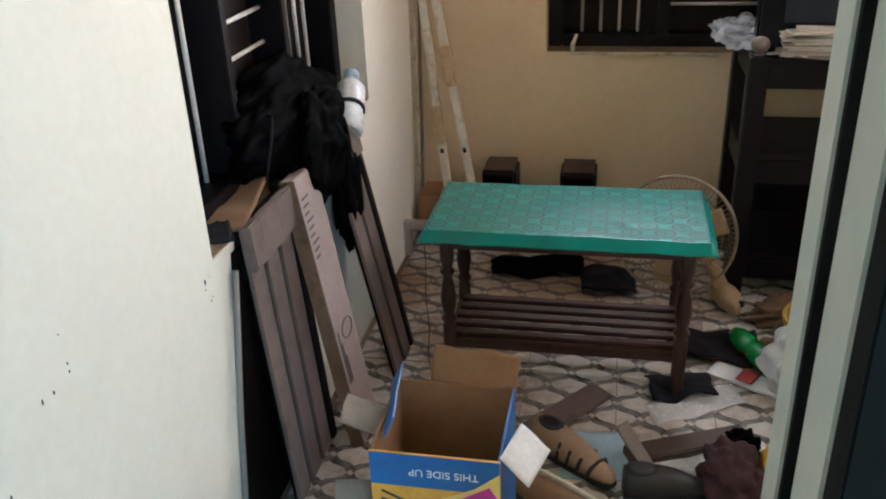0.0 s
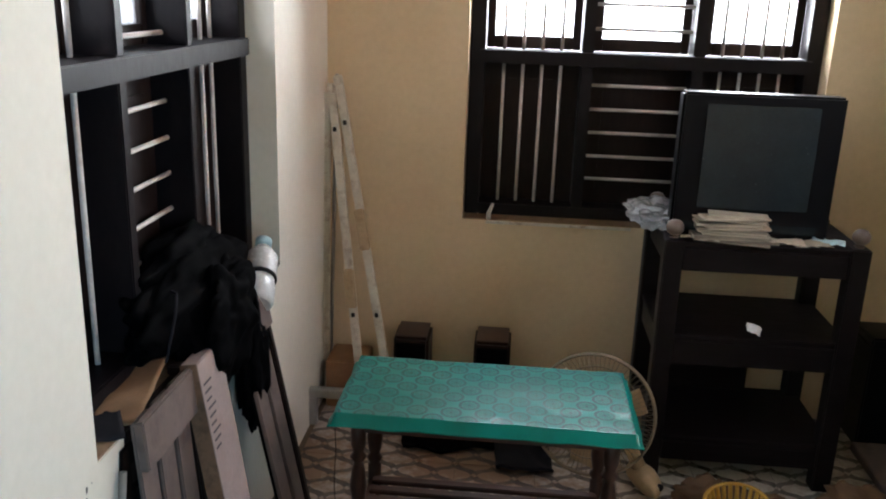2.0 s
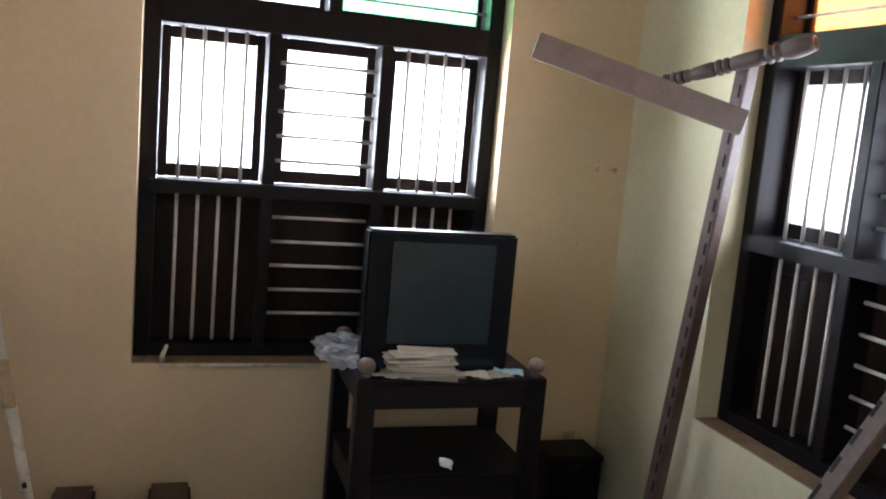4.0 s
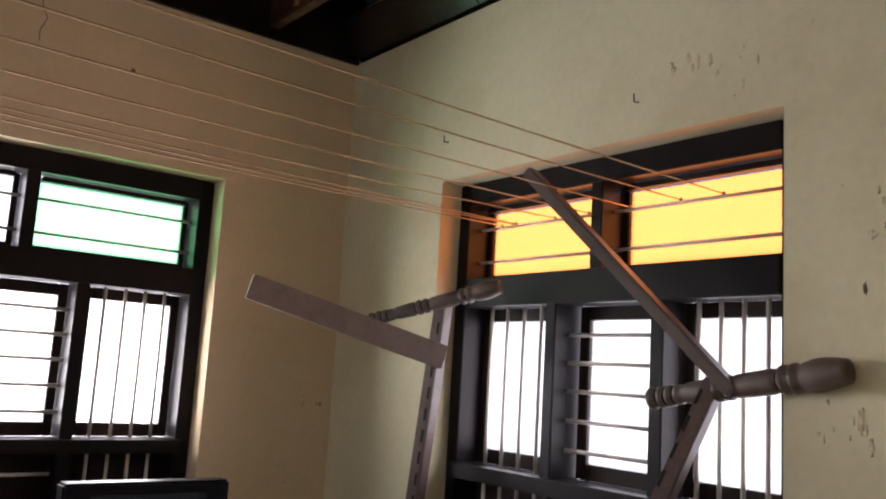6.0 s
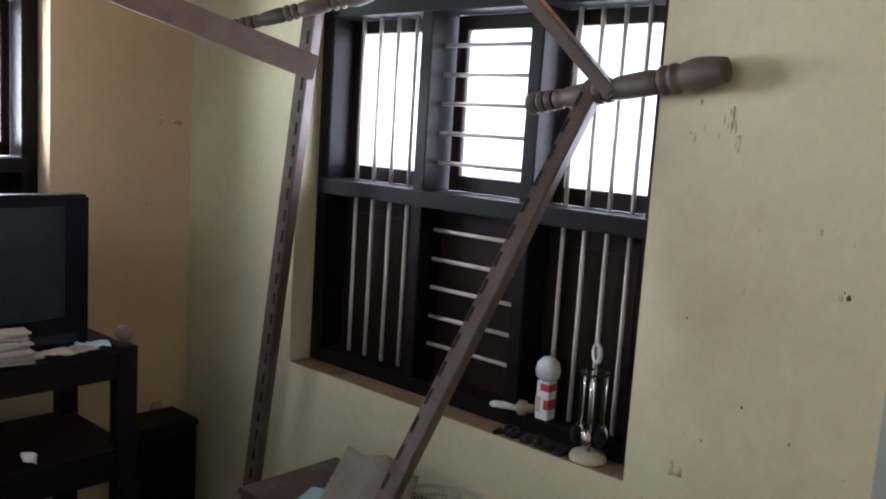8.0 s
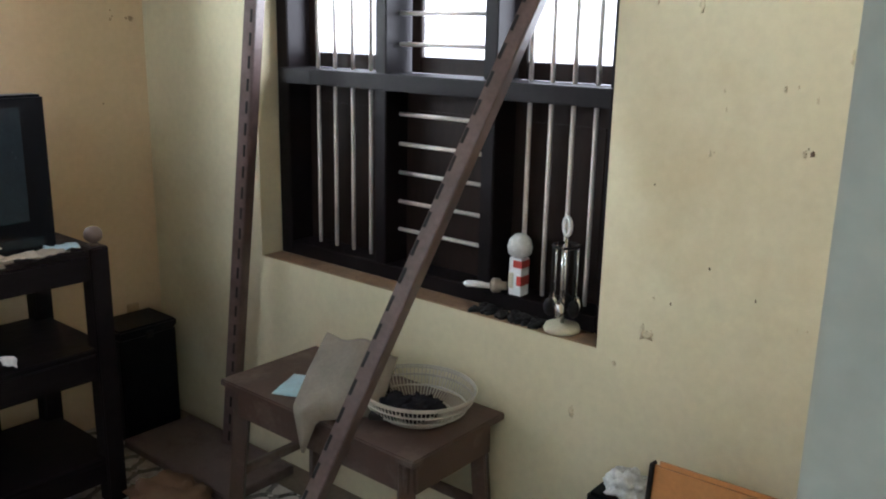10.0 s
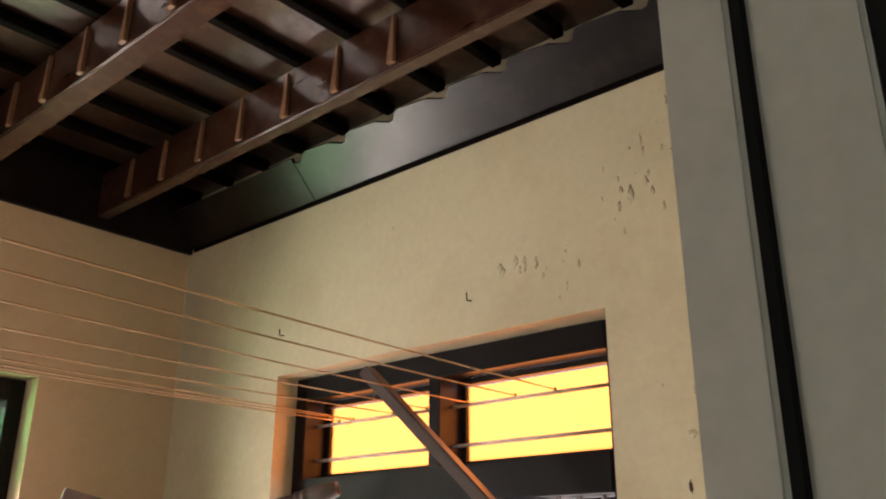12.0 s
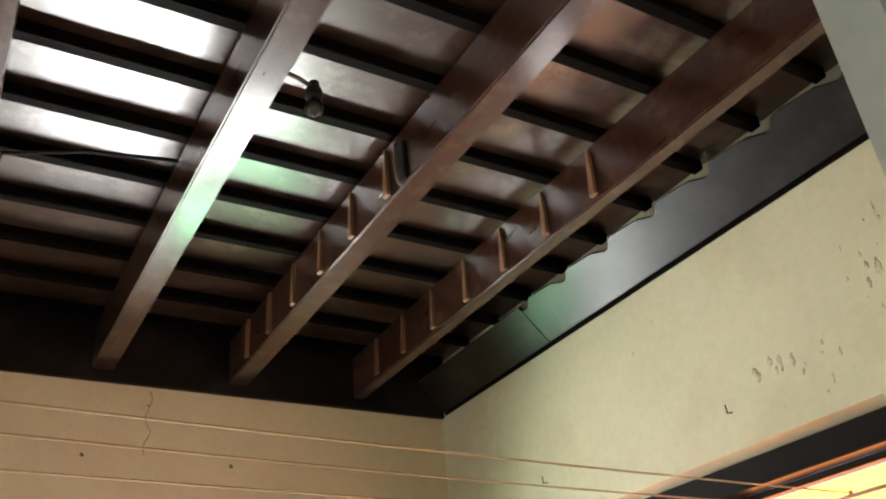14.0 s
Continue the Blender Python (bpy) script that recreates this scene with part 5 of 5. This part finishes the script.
r2 = random.Random(11)
for k in range(70):
    x, y = 1.512 + r2.random() * 0.06, 1.80 + r2.random() * 0.22
    lump(bm, (x, y, SY + 0.004), (0.010 + 0.012 * r2.random(), 0.013, 0.009), 0.5, 3, k, SY, 1)
solid("sill_debris", bm, M_SLOT, "black crumbs and leaf litter on the sill", "debris", kind="stuff")

# ---- chair back below the right-hand wall ----
chair = thing("chair", (1.27, 1.10, 0), "orange-brown laminate chair with a dark edged back", "chair")
part("backrest", box(B(), -0.012, 0.012, -0.20, 0.20, 0.0, 0.34, 0.01, pose(1.26, 1.125, 0.285, 0, 8, 3)), M_ORANGEWOOD, chair)
part("edge_strip", box(B(), -0.015, 0.015, 0.201, 0.209, 0.0, 0.335, 0.003, pose(1.26, 1.125, 0.285, 0, 8, 3)), M_SLOT, chair)
part("seat", box(B(), 1.27, 1.47, 0.93, 1.33, 0.27, 0.284, 0.004), M_ORANGEWOOD, chair)
for x in (1.285, 1.455):
    for y in (0.945, 1.315):
        part("leg", tube(B(), [(x, y, 0.0), (x, y, 0.2695)], 0.011, 10), M_SLOT, chair)
bm = box(B(), 1.30, 1.46, 1.36, 1.50, 0.0, 0.475, 0.01)
solid("black_bin", bm, M_BLACKPLASTIC, "black plastic bin beside the chair", "bin")
bm = lump(B(), (1.36, 1.42, 0.49), (0.04, 0.05, 0.045), 0.5, 2.5, 90, 0.476, 4)
solid("white_wrapper", bm, M_WHITEPLASTIC, "white plastic wrapper in the black bin", "wrapper")


# ---- slotted iron posts with wooden arms before the east window ----
def slotted_frame(a, b, view, wide, label, lean, row):
    """An L-shaped angle iron with a row of slots from a to b. lean: how far its two faces turn from the view; row: where the slots sit across the first face."""
    a, b = Vector(a), Vector(b)
    fr = thing("slotted_frame", a, label, "iron frame", "slotted iron frames")
    m = along(a, b, view)
    n = (b - a).length
    left, right = m @ Matrix.Rotation(radians(-lean[0]), 4, "Z"), m @ Matrix.Rotation(radians(lean[1]), 4, "Z")
    post = part("post", box(B(), -wide * 0.78, 0, -0.002, 0.002, 0, n, 0.0008, left), M_IRON, fr)
    part("flange", box(B(), 0.0022, wide * 0.9, -0.002, 0.002, 0, n, 0.0008, right), M_IRON, post)
    k = 0.05
    while k < n - 0.05:
        part("slot", box(B(), -wide * (row + 0.16), -wide * row, -0.0034, -0.0021, k, k + 0.040, 0, left), M_SLOT, post)
        k += 0.072
    return fr


def baluster(a, b, r, parent):
    """A turned stair baluster, its beads and vase shapes along its length."""
    n = (Vector(b) - Vector(a)).length
    prof = [(0.0, 0.0), (0.55, 0.0), (0.80, 0.012), (0.88, 0.03), (0.72, 0.05), (0.58, 0.062), (0.84, 0.075), (0.84, 0.095), (0.60, 0.108), (0.80, 0.122), (0.80, 0.14), (0.56, 0.155),
            (0.74, 0.17), (0.74, 0.19), (0.62, 0.205), (0.76, 0.23), (0.84, 0.30), (0.86, 0.36), (0.66, 0.375), (0.92, 0.39), (0.92, 0.412), (0.64, 0.425), (0.90, 0.44), (0.90, 0.46), (0.66, 0.475),
            (0.84, 0.495), (0.88, 0.56), (0.90, 0.66), (0.84, 0.685), (0.66, 0.70), (1.00, 0.715), (1.00, 0.735), (0.70, 0.75), (1.02, 0.765), (1.02, 0.785), (0.80, 0.80), (0.96, 0.82),
            (1.10, 0.87), (1.10, 0.90), (0.98, 0.955), (0.86, 0.985), (0.82, 1.0), (0.60, 1.0), (0.56, 0.955), (0.0, 0.95)]
    bal = part("baluster", lathe(B(), [(max(0.0005, k * r), t * n) for k, t in prof], along(a, b), 24), M_TURNED, parent, "dusty turned wooden baluster")
    # black rings put the shade of the turned grooves into the colour
    for t in (0.062, 0.108, 0.155, 0.375, 0.425, 0.475, 0.70, 0.75):
        part("groove", lathe(B(), [(0.5 * r, (t - 0.007) * n), (0.72 * r, (t - 0.005) * n), (0.72 * r, (t + 0.005) * n), (0.5 * r, (t + 0.007) * n)], along(a, b), 24), M_SLOT, bal)
    return bal


near = slotted_frame((1.40, 3.035, 0.0), (1.405, 2.765, 1.93), (0.50, 0.86, 0), 0.050, "brown slotted angle iron post with a wooden arm", (38, 44), 0.14)
part("arm", bar_between(B(), (0.772, 2.918, 1.932), (1.392, 2.735, 1.757), 0.022, 0.078, 0.003, (0, 0, 1)), M_ARM, near, "flat dusty wooden arm")
baluster((1.235, 2.955, 1.868), (1.462, 2.555, 1.99), 0.027, near)
leaning = slotted_frame((0.655, 2.05, 0.0), (1.445, 1.735, 1.725), (0.70, 0.71, -0.1), 0.050, "brown slotted angle iron post leaning across the window", (32, 60), 0.58)
part("arm", bar_between(B(), (1.449, 1.700, 1.700), (1.315, 2.29, 2.295), 0.05, 0.034, 0.004), M_TURNED, leaning, "slanting dusty wooden bar")
baluster((1.462, 1.955, 1.672), (1.455, 1.428, 1.760), 0.034, leaning)

# ---- cords tied between the west and east windows ----
for ya, yc, sag in ((1.735, 1.870, 0.010), (1.860, 2.010, 0.014), (2.075, 2.195, 0.008), (2.265, 2.360, 0.012), (2.450, 2.510, 0.016), (2.520, 2.700, 0.010), (2.540, 2.715, 0.020), (2.650, 2.770, 0.012)):
    pts = []
    for k in range(25):
        s = k / 24
        pts.append((-1.05 + s * 2.70, ya + s * (yc - ya), 2.238 - sag * 4 * s * (1 - s)))
    cord = thing("clothes_line", pts[0], "thin yellowed clothes line strung between two windows", "clothes line", "clothes lines")
    part("cord", tube(B(), pts, 0.0021, 6), M_CORD, cord)
    for p in (pts[0], pts[-1]):
        part("knot", lump(B(), p, (0.006, 0.006, 0.007), 0.2, 3, 1, None, 2), M_CORD, cord)

# ---- ceiling bulb, hook and fan clamp ----
M_BULB = flat("dark_bulb_glass", (0.02, 0.02, 0.02), 0.08, bump=0.0)
bulb = thing("ceiling_bulb", (0.205, 1.93, 3.04), "bare glass bulb in a dark holder on a bracket", "lamp")
part("bracket_arm", tube(B(), [(0.103, 1.905, 3.125), (0.16, 1.915, 3.122), (0.205, 1.93, 3.118)], 0.006, 8), M_BRASSBALL, bulb)
part("lamp_holder", lathe(B(), [(0.0, 0.0), (0.017, 0.0), (0.021, 0.006), (0.019, 0.03), (0.013, 0.036), (0.013, 0.05), (0.0, 0.051)], pose(0.205, 1.93, 3.085)), M_SLOT, bulb)
part("bulb_glass", lathe(B(), [(0.0005, 0.0), (0.014, 0.004), (0.022, 0.016), (0.023, 0.026), (0.019, 0.038), (0.012, 0.0495)], pose(0.205, 1.93, 3.035)), M_BULB, bulb, "dark shiny glass bulb")
hook = thing("iron_hook", (0.525, 2.09, 3.06), "rusty iron hook on the side of a beam", "hook")
part("hook_plate", box(B(), 0.516, 0.5275, 2.075, 2.115, 3.045, 3.17, 0.003), M_SLOT, hook)
part("hook_wire", tube(B(), [(0.514, 2.10, 3.17), (0.499, 2.09, 3.15), (0.494, 2.08, 3.07), (0.50, 2.08, 3.03), (0.512, 2.085, 3.025)], 0.005, 8), M_IRON, hook)
clampb = thing("fan_clamp", (-0.43, 2.53, 3.02), "dark ceiling fan clamp bolted to a beam", "clamp")
part("clamp_body", box(B(), -0.515, -0.42, 2.50, 2.57, 2.99, 3.039, 0.008), M_SHUTTER, clampb)
part("cable", tube(B(), [(-0.42, 2.54, 3.03), (-0.40, 2.53, 3.16), (-0.2, 2.50, 3.205), (0.024, 2.45, 3.205)], 0.006, 6), M_SLOT, clampb)

M_WEDGE = surface("raw_wedge_wood", (0.17, 0.085, 0.045), (0.30, 0.16, 0.09), 0.5, 8, 60, 0.1)
# wedges between beam tops and planks, one by each batten
for x in (0.528, 1.060):
    for k in range(7):
        y = 1.915 + 0.230 * k + 0.03
        if y < 3.4 and (k > 0 or x > 1):
            bm = box(B(), x - 0.0135, x + 0.001, y, y + 0.022, 3.055, 3.2045, 0.002)
            for v in bm.verts:
                v.co.y = y + (v.co.y - y) * (3.26 - v.co.z) / 0.16
            solid("ceiling_wedge", bm, M_WEDGE, "small brown timber wedge beside a beam", "wedge", "ceiling wedges", kind="structure")

# ---- blistered plaster, holes and nails on the walls ----
r3 = random.Random(5)


def blister(name, spots, axis, plane, mat, size, label):
    bm = B()
    for a, z, n, spread in spots:
        for k in range(n):
            da, dz = r3.gauss(0, spread * 1.15), r3.gauss(0, spread * 1.4)
            s = size * r3.choice((0.2, 0.3, 0.35, 0.5, 0.9))
            if axis == "x":
                lump(bm, (plane, a + da, z + dz), (0.0015, s * r3.uniform(0.5, 1.0), s * r3.uniform(0.8, 2.6)), 1.0, 2.6, k + 10 * n, None, 3)
            else:
                lump(bm, (a + da, plane, z + dz), (s, 0.004, s), 0.5, 2.5, k, None, 2)
    ob = solid(name, bm, mat, label, "plaster", kind="stuff")
    return ob


blister("plaster_blisters", [(1.425, 1.63, 5, 0.016), (1.48, 1.62, 4, 0.02), (1.36, 2.13, 10, 0.035), (1.30, 2.02, 8, 0.03), (1.55, 2.69, 8, 0.03), (1.75, 2.58, 9, 0.05), (1.9, 2.52, 6, 0.04), (1.40, 2.84, 12, 0.05), (1.38, 2.70, 10, 0.04), (1.33, 1.39, 1, 0.02), (1.10, 1.32, 1, 0.03), (2.3, 2.7, 5, 0.1)], "x", RIGHT, M_DUST, 0.011, "blistered flaking plaster on the cream wall")
blister("plaster_holes", [(1.365, 2.10, 3, 0.016), (1.364, 2.84, 2, 0.01), (1.50, 2.815, 1, 0.0), (1.37, 2.62, 2, 0.012), (1.414, 1.94, 1, 0.0), (1.0, 1.27, 1, 0.0), (1.33, 1.02, 1, 0.0), (1.02, 1.03, 1, 0.0)], "x", RIGHT, M_HOLE, 0.0055, "small dark holes in the cream wall")
blister("old_paint_patches", [(1.345, 2.86, 2, 0.012), (1.37, 2.07, 2, 0.012), (1.36, 2.75, 1, 0.01)], "x", RIGHT - 0.001, M_BLUEPLASTER, 0.010, "patches of old blue paint under flaked plaster")
blister("wall_holes", [(0.034, 2.73, 1, 0.0), (0.560, 2.726, 1, 0.0), (0.24, 2.93, 1, 0.0)], "y", BACK, M_HOLE, 0.024, "small dark nail holes in the back wall")
blister("wall_smudges", [(1.372, 1.566, 3, 0.008), (1.43, 1.55, 2, 0.010), (1.30, 1.26, 1, 0.01)], "y", BACK + 0.002, flat("brown_wall_smudge", (0.40, 0.29, 0.18), 0.95), 0.013, "faint brown smudges on the back wall")
blister("east_wall_chips", [(1.336, 1.421, 1, 0.0), (1.203, 1.424, 2, 0.008), (1.139, 1.412, 1, 0.0), (1.355, 1.286, 2, 0.008), (1.114, 0.918, 2, 0.008), (1.46, 0.922, 1, 0.0), (1.467, 0.819, 2, 0.01), (1.553, 0.729, 1, 0.0), (1.667, 0.561, 1, 0.0), (1.085, 1.501, 1, 0.0)], "x", RIGHT, M_DUST, 0.011, "small pale chips in the cream wall")
blister("east_wall_specks", [(1.142, 1.322, 2, 0.008), (1.416, 0.917, 1, 0.0), (1.218, 0.967, 1, 0.0), (1.481, 1.196, 1, 0.0)], "x", RIGHT, M_HOLE, 0.0048, "small dark specks in the cream wall")
blister("west_wall_specks", [(1.165, 0.881, 1, 0.0), (1.170, 0.806, 2, 0.008), (1.124, 0.803, 1, 0.0), (1.096, 0.805, 1, 0.0), (1.628, 0.720, 3, 0.012), (1.636, 0.690, 2, 0.008), (0.988, 0.718, 1, 0.0)], "x", LEFT, M_INKDARK, 0.0034, "small dark specks on the pale wall")
for y, z in ((2.92, 2.54), (2.05, 2.50)):
    bm = tube(B(), [(RIGHT + 0.002, y, z), (RIGHT - 0.02, y, z - 0.004), (RIGHT - 0.022, y, z + 0.02)], 0.002, 6)
    solid("wall_hook", bm, M_SLOT, "small dark wire hook in the wall", "hook", "wall hooks")
crack = B()
r5 = random.Random(3)
tube(crack, [(0.245 + 0.010 * math.sin(k * 1.1) + r5.uniform(-0.003, 0.003), BACK - 0.0004, 2.985 - 0.022 * k) for k in range(12)], 0.0016, 5)
solid("wall_crack", crack, M_HOLE, "thin dark crack in the back wall plaster", "crack", kind="stuff")
pipe = B()
tube(pipe, [(-0.25, 3.592, 0.765), (-0.25, 3.575, 0.79), (-0.235, 3.572, 0.83)], [0.010, 0.009, 0.006], 8)
tube(pipe, [(-0.26, 3.585, 0.752), (0.30, 3.585, 0.752)], 0.006, 8)
solid("cable_stub", pipe, M_BATTEN, "old white cable stub along the window sill", "cable")


# ---- floor tiles ----
def tile_material():
    """A pale cement tile printed with a dark broken lattice, under brown dirt."""
    m, n, l, p = material("patterned_floor_tile")
    co, geo = n.new("ShaderNodeTexCoord"), n.new("ShaderNodeNewGeometry")
    sep = n.new("ShaderNodeSeparateXYZ")
    l.new(co.outputs["Object"], sep.inputs[0])

    def op(kind, a, b=None, val=None):
        k = n.new("ShaderNodeMath")
        k.operation = kind
        l.new(a, k.inputs[0])
        if b is not None:
            l.new(b, k.inputs[1])
        if val is not None:
            k.inputs[1].default_value = val
        return k.outputs[0]
    u, v = op("MULTIPLY", sep.outputs[0], val=1 / 0.14), op("MULTIPLY", sep.outputs[1], val=1 / 0.14)
    a, b = op("ADD", u, v), op("SUBTRACT", u, v)
    lines = []
    for s, t in ((a, b), (b, a)):
        wave = op("MULTIPLY", op("SINE", op("MULTIPLY", t, val=2 * math.pi)), val=0.085)
        off = op("ABSOLUTE", op("SUBTRACT", op("FRACT", op("ADD", op("ADD", s, wave), val=50.5)), val=0.5))
        gap = op("ABSOLUTE", op("SUBTRACT", op("FRACT", op("ADD", t, val=50.5)), val=0.5))
        on = op("LESS_THAN", off, val=0.135 if s is a else 0.11)
        clear = op("GREATER_THAN", gap, val=0.10 if s is a else 0.07)
        lines.append(op("MULTIPLY", op("MULTIPLY", on, clear), val=1.0 if s is a else 0.85))
    line = op("MAXIMUM", lines[0], lines[1])
    big, small = n.new("ShaderNodeTexNoise"), n.new("ShaderNodeTexNoise")
    big.inputs["Scale"].default_value, big.inputs["Detail"].default_value = 2.2, 8
    small.inputs["Scale"].default_value, small.inputs["Detail"].default_value = 34, 7
    l.new(geo.outputs["Position"], big.inputs["Vector"]), l.new(geo.outputs["Position"], small.inputs["Vector"])
    base = n.new("ShaderNodeMix")
    base.data_type = "RGBA"
    base.inputs[7].default_value = (0.04, 0.034, 0.03, 1)
    ramp = n.new("ShaderNodeValToRGB")
    ramp.color_ramp.elements[0].position, ramp.color_ramp.elements[1].position = 0.42, 0.66
    ramp.color_ramp.elements[0].color, ramp.color_ramp.elements[1].color = (0.03, 0.03, 0.03, 1), (0.92, 0.92, 0.92, 1)
    mixn = op("ADD", op("MULTIPLY", big.outputs[0], val=0.7), op("MULTIPLY", small.outputs[0], val=0.3))
    drift = n.new("ShaderNodeVectorMath")
    drift.operation = "DISTANCE"
    drift.inputs[1].default_value = (-0.55, 2.95, 0.0)
    l.new(geo.outputs["Position"], drift.inputs[0])
    swept = n.new("ShaderNodeMapRange")
    swept.inputs[1].default_value, swept.inputs[2].default_value = 0.25, 1.0
    swept.inputs[3].default_value, swept.inputs[4].default_value = 0.14, 0.0
    l.new(drift.outputs["Value"], swept.inputs[0])
    l.new(op("ADD", mixn, swept.outputs[0]), ramp.inputs[0])
    dirt = n.new("ShaderNodeMix")
    dirt.data_type = "RGBA"
    dirt.inputs[7].default_value = (0.24, 0.14, 0.075, 1)
    dirt.inputs[6].default_value = (0.70, 0.68, 0.62, 1)
    l.new(ramp.outputs[0], dirt.inputs[0]), l.new(dirt.outputs[2], base.inputs[6])
    worn = op("SUBTRACT", op("MULTIPLY", small.outputs[0], val=-1.2), val=-1.45)
    l.new(op("MULTIPLY", line, op("MINIMUM", worn, val=0.92)), base.inputs[0])
    l.new(base.outputs[2], p.inputs["Base Color"])
    rr = n.new("ShaderNodeMapRange")
    rr.inputs[3].default_value, rr.inputs[4].default_value = 0.16, 0.7
    l.new(ramp.outputs[0], rr.inputs[0]), l.new(rr.outputs[0], p.inputs["Roughness"])
    bp = n.new("ShaderNodeBump")
    bp.inputs["Strength"].default_value, bp.inputs["Distance"].default_value = 0.2, 0.002
    l.new(small.outputs[0], bp.inputs["Height"]), l.new(bp.outputs[0], p.inputs["Normal"])
    return m


M_TILE = tile_material()
floor_ob = bpy.data.objects["floor"]
bm = box(B(), -0.1388, 0.1388, -0.1388, 0.1388, -0.0045, 0, 0.0012)
tile_mesh = bpy.data.meshes.new("tile")
bm.to_mesh(tile_mesh)
bm.free()
tile_mesh.materials.append(M_TILE)
r4 = random.Random(9)
for i in range(9):
    for j in range(13):
        x, y = LEFT + 0.02 + 0.14 + 0.28 * i, BACK - 0.14 - 0.28 * j
        if x > RIGHT - 0.13 and i > 7:
            continue
        t = new("tile", tile_mesh)
        t.parent = floor_ob
        t.location = Vector((x, y, r4.uniform(-0.0004, 0.0004))) - floor_ob.location
